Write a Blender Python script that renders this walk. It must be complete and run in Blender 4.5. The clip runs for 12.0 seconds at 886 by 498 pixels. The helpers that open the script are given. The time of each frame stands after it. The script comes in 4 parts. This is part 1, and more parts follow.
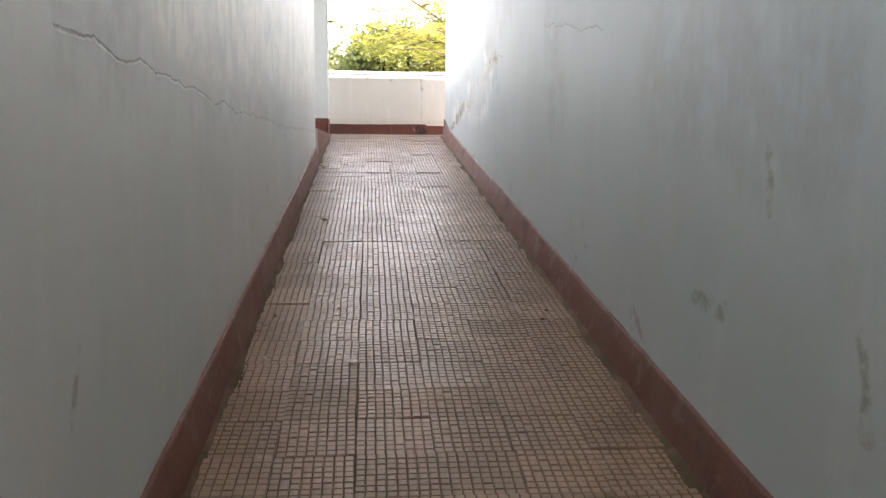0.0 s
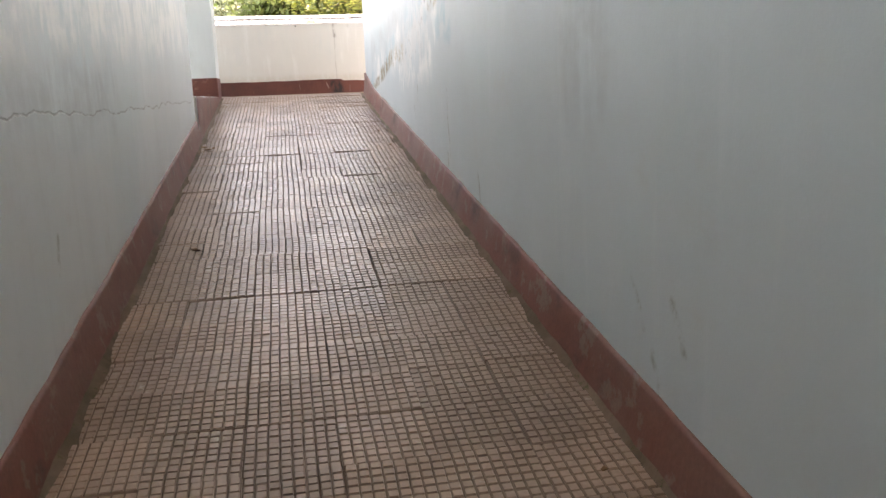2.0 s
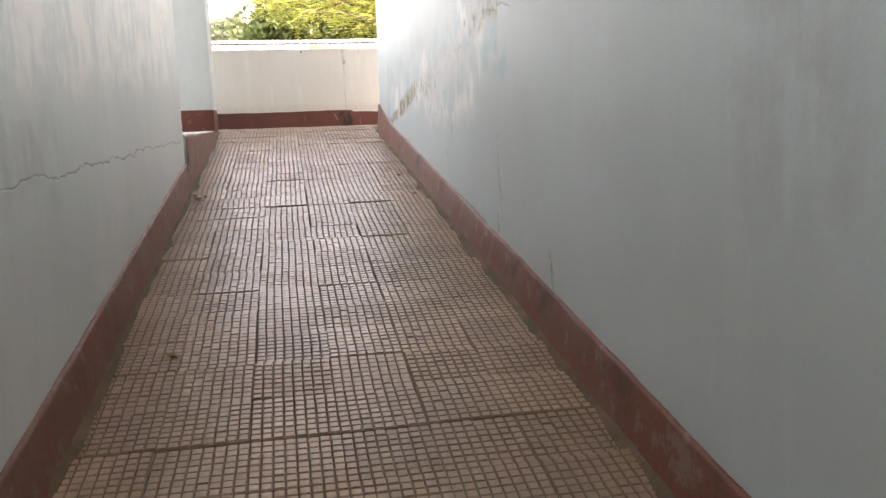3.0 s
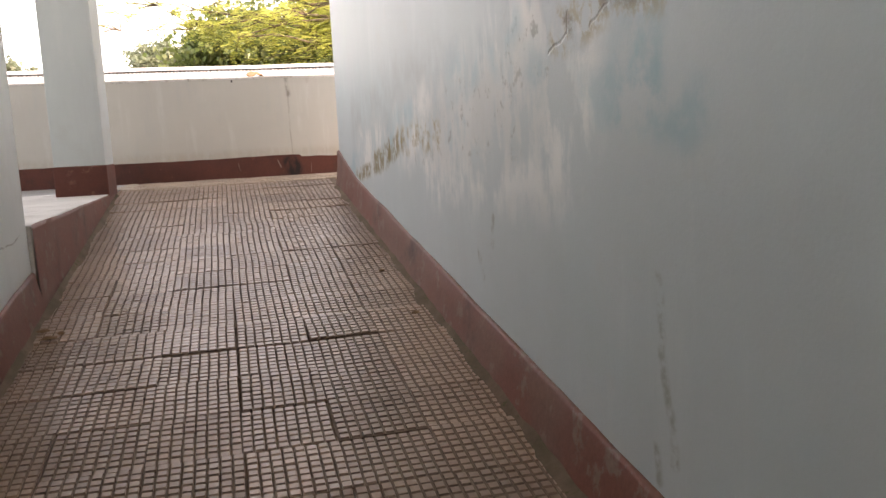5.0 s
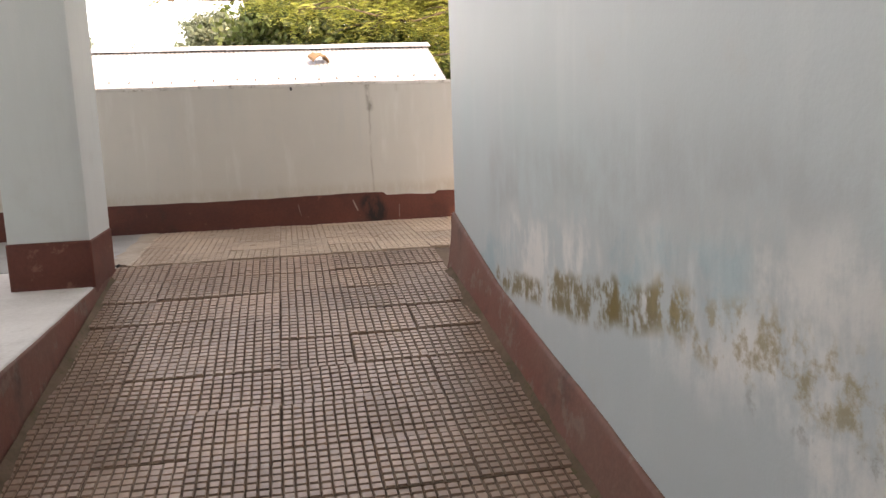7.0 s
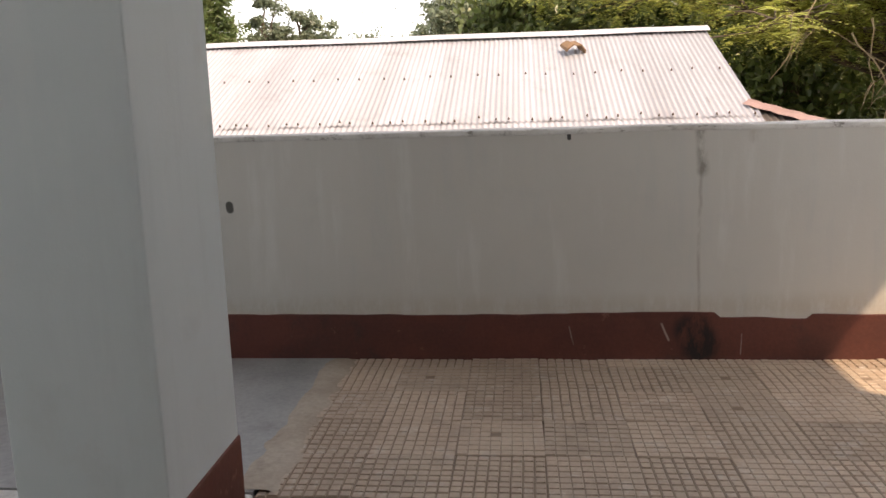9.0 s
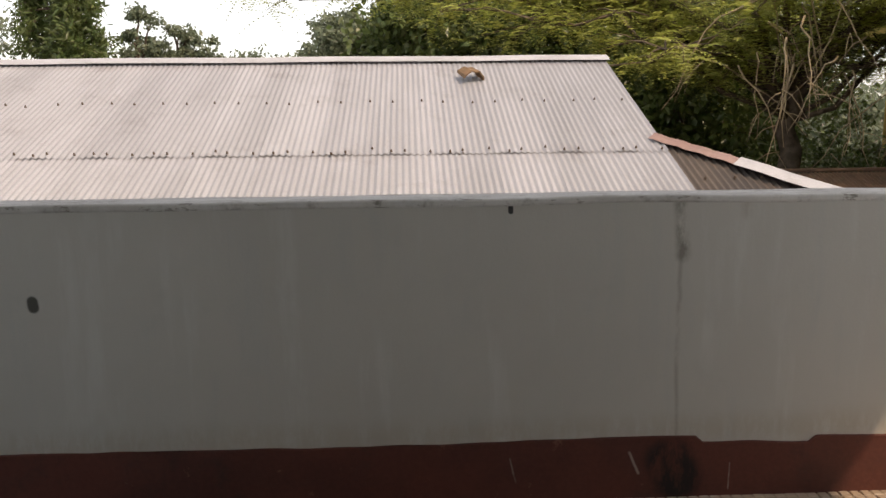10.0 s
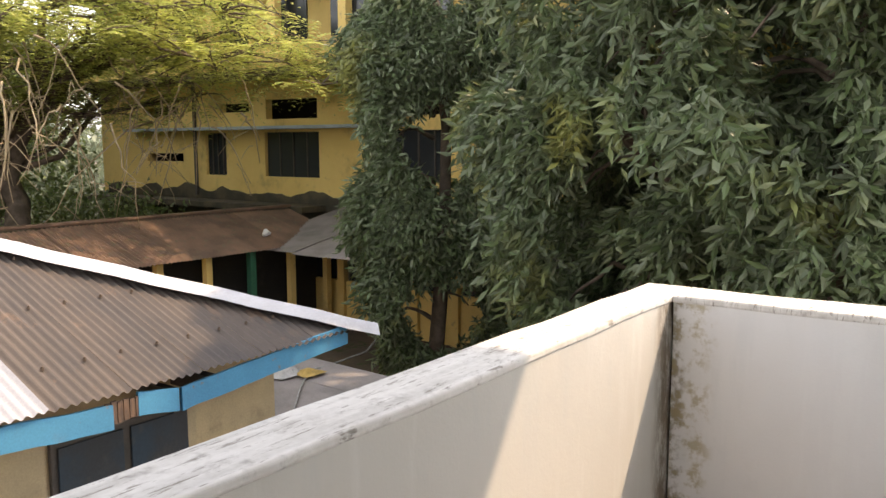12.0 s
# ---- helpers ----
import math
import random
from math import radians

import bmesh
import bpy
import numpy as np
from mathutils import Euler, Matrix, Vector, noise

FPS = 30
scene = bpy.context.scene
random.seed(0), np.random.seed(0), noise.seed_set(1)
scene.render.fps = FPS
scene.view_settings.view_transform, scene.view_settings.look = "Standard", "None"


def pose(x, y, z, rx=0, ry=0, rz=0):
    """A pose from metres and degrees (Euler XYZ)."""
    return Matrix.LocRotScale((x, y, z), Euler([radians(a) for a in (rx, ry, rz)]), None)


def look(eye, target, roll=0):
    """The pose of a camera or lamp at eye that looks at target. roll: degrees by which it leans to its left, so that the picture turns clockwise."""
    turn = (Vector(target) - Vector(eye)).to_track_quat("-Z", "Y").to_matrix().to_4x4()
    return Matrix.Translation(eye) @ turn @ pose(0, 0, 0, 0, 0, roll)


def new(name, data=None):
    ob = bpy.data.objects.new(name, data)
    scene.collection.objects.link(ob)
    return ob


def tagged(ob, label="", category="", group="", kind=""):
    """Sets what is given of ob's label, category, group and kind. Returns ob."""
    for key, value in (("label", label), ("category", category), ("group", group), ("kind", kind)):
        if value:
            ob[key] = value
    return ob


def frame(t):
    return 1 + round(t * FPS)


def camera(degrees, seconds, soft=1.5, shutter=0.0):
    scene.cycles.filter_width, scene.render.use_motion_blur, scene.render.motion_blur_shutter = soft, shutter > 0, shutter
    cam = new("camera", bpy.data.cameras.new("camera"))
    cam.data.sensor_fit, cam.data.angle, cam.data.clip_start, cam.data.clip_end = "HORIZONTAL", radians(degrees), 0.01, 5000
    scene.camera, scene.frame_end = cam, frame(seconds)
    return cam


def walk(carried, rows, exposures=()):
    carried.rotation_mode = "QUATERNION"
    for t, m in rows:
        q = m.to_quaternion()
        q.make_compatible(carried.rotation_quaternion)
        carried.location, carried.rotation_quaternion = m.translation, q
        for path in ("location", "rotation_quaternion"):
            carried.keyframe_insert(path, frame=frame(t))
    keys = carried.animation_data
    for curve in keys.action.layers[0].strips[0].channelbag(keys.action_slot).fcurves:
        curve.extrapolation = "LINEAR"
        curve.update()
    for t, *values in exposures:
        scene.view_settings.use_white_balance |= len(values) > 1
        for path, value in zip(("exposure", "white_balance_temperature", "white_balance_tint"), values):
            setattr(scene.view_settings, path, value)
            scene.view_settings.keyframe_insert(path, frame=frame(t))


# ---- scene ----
cam = camera(57.1, 12.0)
PATH = [
    (0, (0.633, 0.105, 2.159), (0.811, 2.083, 1.923), 0.4),
    (0.5, (0.628, 0.742, 2.178), (0.89, 2.709, 1.927), -0.1),
    (1, (0.707, 1.352, 2.214), (1.044, 3.305, 1.941), -0.0),
    (1.5, (0.758, 1.913, 2.263), (1.158, 3.847, 1.946), -0.3),
    (2, (0.774, 2.449, 2.375), (1.131, 4.381, 2.001), -2.1),
    (2.5, (0.794, 3.015, 2.448), (1.119, 4.955, 2.085), -2.5),
    (3, (0.751, 3.636, 2.499), (1.112, 5.578, 2.181), -1.8),
    (3.5, (0.785, 4.249, 2.563), (1.157, 6.195, 2.289), -2.4),
    (5.5, (0.904, 6.689, 2.868), (1.416, 8.603, 2.594), -2.9),
    (6, (0.924, 7.322, 3.045), (1.411, 9.24, 2.753), -2.3),
    (6.5, (0.998, 7.93, 3.133), (1.432, 9.856, 2.811), -2.0),
    (7, (0.943, 8.656, 3.209), (1.304, 10.594, 2.873), -2.0),
    (9, (0.796, 11.086, 3.581), (0.605, 13.042, 3.207), -1.7),
    (9.5, (0.615, 11.56, 3.65), (0.412, 13.518, 3.297), -1.1),
    (10, (0.683, 12.03, 3.692), (0.767, 14.0, 3.359), -0.6),
    (10.5, (0.746, 12.49, 3.799), (1.115, 14.427, 3.466), -0.7),
    (11, (0.72, 12.935, 3.894), (1.427, 14.779, 3.575), -0.5),
    (11.5, (0.814, 13.283, 3.909), (1.956, 14.896, 3.605), 0.3),
    (12, (1.004, 13.522, 3.943), (2.61, 14.688, 3.69), -0.1),
]
walk(cam, [(t, look(eye, target, roll)) for t, eye, target, roll in PATH],
     exposures=[(0, 2.75, 7100, 19), (1, 2.85, 7150, 19), (2.5, 2.8, 7250, 18), (3.5, 2.45, 7450, 20), (5.5, 1.95, 7700, 21), (7, 1.8, 7700, 20), (9, 0.9, 7200, 18), (9.5, 0.45, 7000, 16), (10, 0.15, 7100, 15), (10.5, 0.0, 7100, 15), (11.5, 0.3, 7100, 15), (12, 1.25, 7000, 15)])

# ---- light ----
world = bpy.data.worlds.new("world")
scene.world = world
world.use_nodes = True
wn = world.node_tree
sky = wn.nodes.new("ShaderNodeTexSky")
sky.sky_type, sky.sun_disc = "NISHITA", False
SUN = Vector((0.66, -0.46, 1.0)).normalized()
sky.sun_elevation = math.asin(SUN.z)
sky.sun_rotation = math.atan2(SUN.x, SUN.y)
sky.air_density, sky.dust_density, sky.ozone_density = 1.0, 1.2, 1.0
haze = wn.nodes.new("ShaderNodeHueSaturation")
haze.inputs["Saturation"].default_value = 0.3
haze.inputs["Value"].default_value = 1.6
wn.links.new(sky.outputs[0], haze.inputs["Color"])
wn.links.new(haze.outputs[0], wn.nodes["Background"].inputs[0])
wn.nodes["Background"].inputs[1].default_value = 0.15
lamp = bpy.data.lights.new("sun", "SUN")
lamp.energy, lamp.angle, lamp.color = 2.8, radians(0.6), (1.0, 0.78, 0.54)
sun = new("sun", lamp)
sun.matrix_world = look(SUN * 40, (0, 0, 0))

# ---- plan ----
SLOPE, Z0 = 0.134, 0.661           # ramp: z = Z0 + SLOPE * y
ZL, YL = 2.436, 13.24              # landing level, top of the ramp
XR, XW = 1.80, -0.02               # faces of the corridor walls
YP, YPB, ZP = 14.51, 14.67, 3.425  # parapet: faces, top
XS, XSB = 3.71, 3.90               # side parapet faces
XL, ZC = -4.4, 6.6                 # far end of the landing, its ceiling
GROUND = -0.8
rng = np.random.default_rng(7)


def ramp(y):
    return Z0 + SLOPE * y


# ---- materials ----
def link(nt, a, b):
    nt.links.new(a, b)


def node(nt, kind, ins=(), **props):
    nd = nt.nodes.new(kind)
    for k, v in props.items():
        setattr(nd, k, v)
    for key, v in dict(ins).items():
        if hasattr(v, "is_linked"):
            nt.links.new(v, nd.inputs[key])
        else:
            nd.inputs[key].default_value = v
    return nd


def mth(nt, op, a, b=0.0, clamp=False):
    return node(nt, "ShaderNodeMath", {0: a, 1: b}, operation=op, use_clamp=clamp).outputs[0]


def vmth(nt, op, a, b=(0, 0, 0)):
    return node(nt, "ShaderNodeVectorMath", {0: a, 1: b}, operation=op)


def noise_of(nt, co, scale, detail=4.0, stretch=None, rough=0.6):
    if stretch:
        co = vmth(nt, "MULTIPLY", co, stretch).outputs[0]
    return node(nt, "ShaderNodeTexNoise", {"Vector": co, "Scale": scale, "Detail": detail, "Roughness": rough}).outputs[0]


def step(nt, v, lo, hi):
    return node(nt, "ShaderNodeMapRange", {0: v, 1: lo, 2: hi, 3: 0.0, 4: 1.0}, interpolation_type="SMOOTHSTEP").outputs[0]


def blend(nt, fac, a, b, mode="MIX"):
    nd = nt.nodes.new("ShaderNodeMix")
    nd.data_type, nd.blend_type = "RGBA", mode
    for i, v in ((0, fac), (6, a), (7, b)):
        if hasattr(v, "is_linked"):
            nt.links.new(v, nd.inputs[i])
        else:
            nd.inputs[i].default_value = v if i == 0 else (*v, 1)
    return nd.outputs[2]


def begin(name):
    m = bpy.data.materials.new(name)
    m.use_nodes = True
    nt = m.node_tree
    return m, nt, nt.nodes["Principled BSDF"], node(nt, "ShaderNodeTexCoord").outputs["Object"]


def finish(nt, bsdf, col, rough, bump=None, dist=0.005, strength=0.6, metal=0.0, spec=0.5):
    if hasattr(col, "is_linked"):
        link(nt, col, bsdf.inputs["Base Color"])
    else:
        bsdf.inputs["Base Color"].default_value = (*col, 1)
    if hasattr(rough, "is_linked"):
        link(nt, rough, bsdf.inputs["Roughness"])
    else:
        bsdf.inputs["Roughness"].default_value = rough
    bsdf.inputs["Metallic"].default_value = metal
    bsdf.inputs["Specular IOR Level"].default_value = spec
    if bump is not None:
        b = node(nt, "ShaderNodeBump", {"Strength": strength, "Distance": dist, "Height": bump})
        link(nt, b.outputs[0], bsdf.inputs["Normal"])


def worn(name, a, b, scale=3.0, rough=0.75, wear=None, wear_lo=0.6, grain=60.0, vary="", stretch=None, metal=0.0, dist=0.004, spec=0.4, dirt=(0.12, 0.1, 0.08), dirt_amount=0.35, spread=0.14):
    """Two tones in large patches, fine grain, dirt and, where given, a worn-through colour."""
    m, nt, bs, co = begin(name)
    if vary == "object":
        co = node(nt, "ShaderNodeNewGeometry").outputs["Position"]
    big = noise_of(nt, co, scale, 5, stretch)
    fine = noise_of(nt, co, grain, 3)
    col = blend(nt, step(nt, big, 0.35, 0.65), a, b)
    if wear:
        w = noise_of(nt, co, scale * 4.3, 6, stretch, 0.7)
        col = blend(nt, step(nt, w, wear_lo, wear_lo + 0.08), col, wear)
    d = noise_of(nt, co, scale * 1.7, 7, None, 0.7)
    col = blend(nt, mth(nt, "MULTIPLY", step(nt, d, 0.52, 0.75), dirt_amount), col, dirt)
    col = blend(nt, 0.25, col, node(nt, "ShaderNodeCombineColor", {0: fine, 1: fine, 2: fine}).outputs[0], "OVERLAY")
    if vary:
        r = node(nt, "ShaderNodeObjectInfo").outputs["Random"] if vary == "object" else node(nt, "ShaderNodeNewGeometry").outputs["Random Per Island"]
        v = node(nt, "ShaderNodeMapRange", {0: r, 3: 1 - spread, 4: 1 + spread}).outputs[0]
        col = node(nt, "ShaderNodeHueSaturation", {"Value": v, "Color": col}).outputs[0]
    rg = node(nt, "ShaderNodeMapRange", {0: d, 3: rough - 0.12, 4: min(1.0, rough + 0.12)}).outputs[0]
    finish(nt, bs, col, rg, mth(nt, "ADD", mth(nt, "MULTIPLY", fine, 0.4), d), dist, 0.5, metal, spec)
    return m


def stroke(nt, co, a, b, width, soft):
    """1 along the line from a to b in the wall's plane (y, z), 0 beyond width."""
    a, b = Vector((0, *a)), Vector((0, *b))
    p = vmth(nt, "SUBTRACT", vmth(nt, "MULTIPLY", co, (0, 1, 1)).outputs[0], tuple(a)).outputs[0]
    ab = b - a
    h = mth(nt, "MULTIPLY", vmth(nt, "DOT_PRODUCT", p, tuple(ab)).outputs["Value"], 1 / ab.length_squared, True)
    q = node(nt, "ShaderNodeVectorMath", {0: tuple(ab), "Scale": h}, operation="SCALE").outputs[0]
    d = vmth(nt, "LENGTH", vmth(nt, "SUBTRACT", p, q).outputs[0]).outputs["Value"]
    return mth(nt, "SUBTRACT", 1.0, step(nt, d, width, width + soft))


def wash(name, strokes=(), tint=(0.65, 0.70, 0.70), teal=0.25, streaks=0.5):
    """Patchy limewash over an old blue-green coat, with run marks; strokes: (kind, from, to, width)."""
    m, nt, bs, co = begin(name)
    big = noise_of(nt, co, 0.9, 4)
    mid = noise_of(nt, co, 4.0, 6, None, 0.65)
    run = noise_of(nt, co, 1.0, 5, (6.0, 6.0, 0.8), 0.65)
    fine = noise_of(nt, co, 90.0, 3)
    col = blend(nt, step(nt, big, 0.3, 0.7), tint, [c * 0.93 for c in tint])
    col = blend(nt, mth(nt, "MULTIPLY", step(nt, noise_of(nt, co, 0.55, 3), 0.5, 0.7), teal), col, (0.42, 0.56, 0.57))
    col = blend(nt, mth(nt, "MULTIPLY", step(nt, run, 0.52, 0.68), streaks * 0.55), col, (0.47, 0.50, 0.50))
    col = blend(nt, mth(nt, "MULTIPLY", step(nt, run, 0.47, 0.32), streaks * 0.5), col, (0.80, 0.81, 0.79))
    col = blend(nt, mth(nt, "MULTIPLY", step(nt, mid, 0.56, 0.72), 0.22), col, (0.5, 0.5, 0.47))
    wob = vmth(nt, "SUBTRACT", node(nt, "ShaderNodeTexNoise", {"Vector": co, "Scale": 5.0, "Detail": 5.0}).outputs["Color"], (0.5, 0.5, 0.5)).outputs[0]
    soft_co = vmth(nt, "ADD", co, node(nt, "ShaderNodeVectorMath", {0: wob, "Scale": 0.22}, operation="SCALE").outputs[0]).outputs[0]
    fine_co = vmth(nt, "ADD", co, node(nt, "ShaderNodeVectorMath", {0: wob, "Scale": 0.10}, operation="SCALE").outputs[0]).outputs[0]
    drip = noise_of(nt, co, 1.0, 4, (16.0, 16.0, 4.0))
    spots = noise_of(nt, co, 14.0, 5, None, 0.7)
    bump = mth(nt, "ADD", mid, mth(nt, "MULTIPLY", fine, 0.25))
    for kind, a, b, w in strokes:
        if kind == "teal":
            f = mth(nt, "MULTIPLY", stroke(nt, soft_co, a, b, w, 0.12), step(nt, mid, 0.42, 0.6))
            col = blend(nt, mth(nt, "MULTIPLY", f, 0.6), col, (0.27, 0.45, 0.51))
        elif kind == "blue":
            f = mth(nt, "MULTIPLY", stroke(nt, soft_co, a, b, w, 0.1), step(nt, mid, 0.36, 0.6))
            col = blend(nt, mth(nt, "MULTIPLY", f, 0.55), col, (0.34, 0.43, 0.48))
        elif kind == "pale":
            f = mth(nt, "MULTIPLY", stroke(nt, soft_co, a, b, w, 0.2), step(nt, mth(nt, "ADD", mth(nt, "MULTIPLY", drip, 0.35), mth(nt, "MULTIPLY", mid, 0.65)), 0.42, 0.58))
            col = blend(nt, mth(nt, "MULTIPLY", f, 0.75), col, (0.80, 0.80, 0.78))
        elif kind == "grey":
            f = mth(nt, "MULTIPLY", stroke(nt, soft_co, a, b, w, 0.25), step(nt, mth(nt, "ADD", mth(nt, "MULTIPLY", drip, 0.35), mth(nt, "MULTIPLY", mid, 0.65)), 0.36, 0.6))
            col = blend(nt, mth(nt, "MULTIPLY", f, 0.5), col, (0.36, 0.39, 0.40))
        elif kind == "moss":
            f = mth(nt, "MULTIPLY", stroke(nt, fine_co, a, b, w, 0.05), step(nt, mth(nt, "ADD", mth(nt, "MULTIPLY", drip, 0.45), mth(nt, "MULTIPLY", spots, 0.55)), 0.44, 0.56))
            col = blend(nt, mth(nt, "MULTIPLY", f, 0.9), col, (0.17, 0.125, 0.03))
        elif kind == "speck":
            f = mth(nt, "MULTIPLY", stroke(nt, fine_co, a, b, w, 0.08), step(nt, spots, 0.56, 0.66))
            col = blend(nt, mth(nt, "MULTIPLY", f, 0.6), col, (0.27, 0.28, 0.27))
        elif kind == "rust":
            f = mth(nt, "MULTIPLY", stroke(nt, fine_co, a, b, w, 0.06), step(nt, spots, 0.46, 0.62))
            col = blend(nt, mth(nt, "MULTIPLY", f, 0.7), col, (0.33, 0.27, 0.13))
        elif kind == "stain":
            f = mth(nt, "MULTIPLY", stroke(nt, fine_co, a, b, w, 0.03), step(nt, spots, 0.4, 0.6))
            col = blend(nt, mth(nt, "MULTIPLY", f, 0.8), col, (0.17, 0.15, 0.12))
        elif kind == "crack":
            f = stroke(nt, fine_co, a, b, w * 0.5, 0.005)
            col = blend(nt, mth(nt, "MULTIPLY", mth(nt, "MULTIPLY", f, step(nt, spots, 0.35, 0.55)), 0.6), col, (0.2, 0.19, 0.17))
            bump = mth(nt, "SUBTRACT", bump, f)
        elif kind == "scuff":
            f = mth(nt, "MULTIPLY", stroke(nt, fine_co, a, b, w * 0.5, 0.02), step(nt, spots, 0.4, 0.62))
            col = blend(nt, mth(nt, "MULTIPLY", f, 0.55), col, (0.20, 0.20, 0.16))
    finish(nt, bs, col, 0.52, bump, 0.005, 0.4, 0.0, 0.5)
    return m


M = {}
M["wall_r"] = wash("limewash_right", [
    ("grey", (11.9, 2.85), (9.6, 2.98), 0.07), ("blue", (9.6, 2.96), (8.9, 3.01), 0.05), ("blue", (8.9, 3.01), (8.3, 3.16), 0.06), ("grey", (8.3, 3.2), (6.8, 3.5), 0.12),
    ("pale", (9.1, 2.9), (8.5, 2.99), 0.06), ("pale", (8.6, 2.98), (8.1, 2.88), 0.08), ("pale", (10.4, 2.76), (9.2, 2.84), 0.07), ("pale", (9.7, 2.6), (8.2, 2.72), 0.08), ("pale", (11.8, 2.64), (11.0, 2.72), 0.05),
    ("grey", (9.6, 2.78), (8.4, 2.86), 0.05), ("speck", (9.4, 2.84), (8.3, 2.97), 0.05), ("speck", (10.0, 2.70), (8.6, 2.76), 0.05), ("speck", (8.6, 3.04), (8.2, 3.08), 0.04),
    ("teal", (9.3, 2.96), (9.0, 2.98), 0.03), ("teal", (8.75, 3.02), (8.6, 3.05), 0.02),
    ("teal", (8.02, 2.79), (7.78, 2.82), 0.035), ("teal", (7.78, 2.81), (7.55, 2.77), 0.03), ("teal", (7.76, 2.98), (7.73, 2.91), 0.025), ("teal", (10.66, 2.75), (10.6, 2.8), 0.03), ("teal", (10.4, 2.84), (10.1, 2.86), 0.02), ("teal", (12.2, 2.56), (11.7, 2.62), 0.03), ("teal", (8.4, 2.92), (8.2, 2.9), 0.02),
    ("moss", (11.95, 2.50), (11.4, 2.54), 0.025), ("moss", (11.25, 2.59), (10.75, 2.66), 0.045), ("moss", (10.75, 2.66), (10.35, 2.72), 0.03), ("rust", (10.4, 2.72), (9.6, 2.76), 0.04),
    ("rust", (8.2, 3.0), (7.98, 3.05), 0.035), ("rust", (7.98, 3.04), (7.68, 3.05), 0.035), ("stain", (7.9, 3.04), (7.74, 3.035), 0.012), ("stain", (8.14, 3.03), (8.1, 3.0), 0.012),
    ("crack", (8.28, 2.96), (8.14, 2.99), 0.004), ("crack", (8.14, 2.99), (8.12, 3.05), 0.004), ("crack", (7.99, 3.0), (7.91, 3.03), 0.004), ("crack", (7.91, 3.03), (7.8, 3.035), 0.004), ("crack", (7.8, 3.03), (7.64, 3.02), 0.004), ("crack", (7.7, 3.06), (7.4, 3.0), 0.003),
    ("scuff", (8.84, 2.44), (8.88, 2.33), 0.008), ("scuff", (2.9, 1.66), (2.68, 1.64), 0.05), ("grey", (3.3, 2.5), (2.2, 2.3), 0.15),
    ("crack", (5.6, 3.0), (4.2, 2.78), 0.003),
    ("grey", (5.4, 2.95), (5.2, 2.5), 0.12), ("scuff", (2.42, 2.2), (2.40, 2.0), 0.02), ("scuff", (3.62, 1.46), (3.60, 1.38), 0.02), ("scuff", (1.92, 1.72), (1.86, 1.5), 0.018),
    ("scuff", (4.77, 1.8), (4.68, 1.66), 0.006), ("scuff", (4.61, 1.6), (4.58, 1.5), 0.006), ("scuff", (6.85, 1.94), (6.8, 1.78), 0.009), ("scuff", (7.7, 2.0), (7.68, 1.93), 0.01),
    ("scuff", (7.68, 2.4), (7.62, 1.98), 0.007), ("scuff", (4.5, 1.78), (4.44, 1.66), 0.01), ("scuff", (9.05, 2.3), (9.0, 2.2), 0.012), ("scuff", (3.6, 1.46), (3.45, 1.38), 0.03)], tint=(0.52, 0.59, 0.61), teal=0.45, streaks=0.16)
M["wall_l"] = wash("limewash_left", [("crack", (1.9, 2.42), (4.0, 2.36), 0.003), ("crack", (4.0, 2.36), (7.0, 2.34), 0.003), ("crack", (7.0, 2.36), (10.0, 2.39), 0.004), ("grey", (2.0, 2.5), (6.5, 2.46), 0.06),
    ("scuff", (1.96, 1.74), (1.9, 1.56), 0.008), ("scuff", (5.4, 1.95), (5.38, 1.83), 0.008), ("pale", (3.0, 2.8), (9.5, 3.2), 0.3)], tint=(0.64, 0.69, 0.70), teal=0.3, streaks=0.3)
M["wall"] = wash("limewash_plain", teal=0.12, streaks=0.35)


def marked(m, marks):
    """Adds stains with a shape of their own to a face that runs along x: (from, to, width, soft, strength, colour)."""
    nt = m.node_tree
    bs = nt.nodes["Principled BSDF"]
    old = bs.inputs["Base Color"].links[0].from_socket
    co = [n for n in nt.nodes if n.type == "TEX_COORD"][0].outputs["Object"]
    spots = noise_of(nt, co, 16.0, 6, (1, 1, 0.4), 0.75)
    wob = vmth(nt, "SUBTRACT", node(nt, "ShaderNodeTexNoise", {"Vector": co, "Scale": 9.0, "Detail": 5.0}).outputs["Color"], (0.5, 0.5, 0.5)).outputs[0]
    co = vmth(nt, "ADD", co, node(nt, "ShaderNodeVectorMath", {0: wob, "Scale": 0.02}, operation="SCALE").outputs[0]).outputs[0]
    sw = node(nt, "ShaderNodeSeparateXYZ", {0: co})
    flat = node(nt, "ShaderNodeCombineXYZ", {0: 0.0, 1: sw.outputs[0], 2: sw.outputs[2]}).outputs[0]
    for a, b, w, soft, k, c in marks:
        f = mth(nt, "MULTIPLY", stroke(nt, flat, a, b, w, soft), 1.0 if 0.005 < w and soft < 0.01 else step(nt, spots, 0.32, 0.58))
        old = blend(nt, mth(nt, "MULTIPLY", f, k), old, c)
    link(nt, old, bs.inputs["Base Color"])
    return m


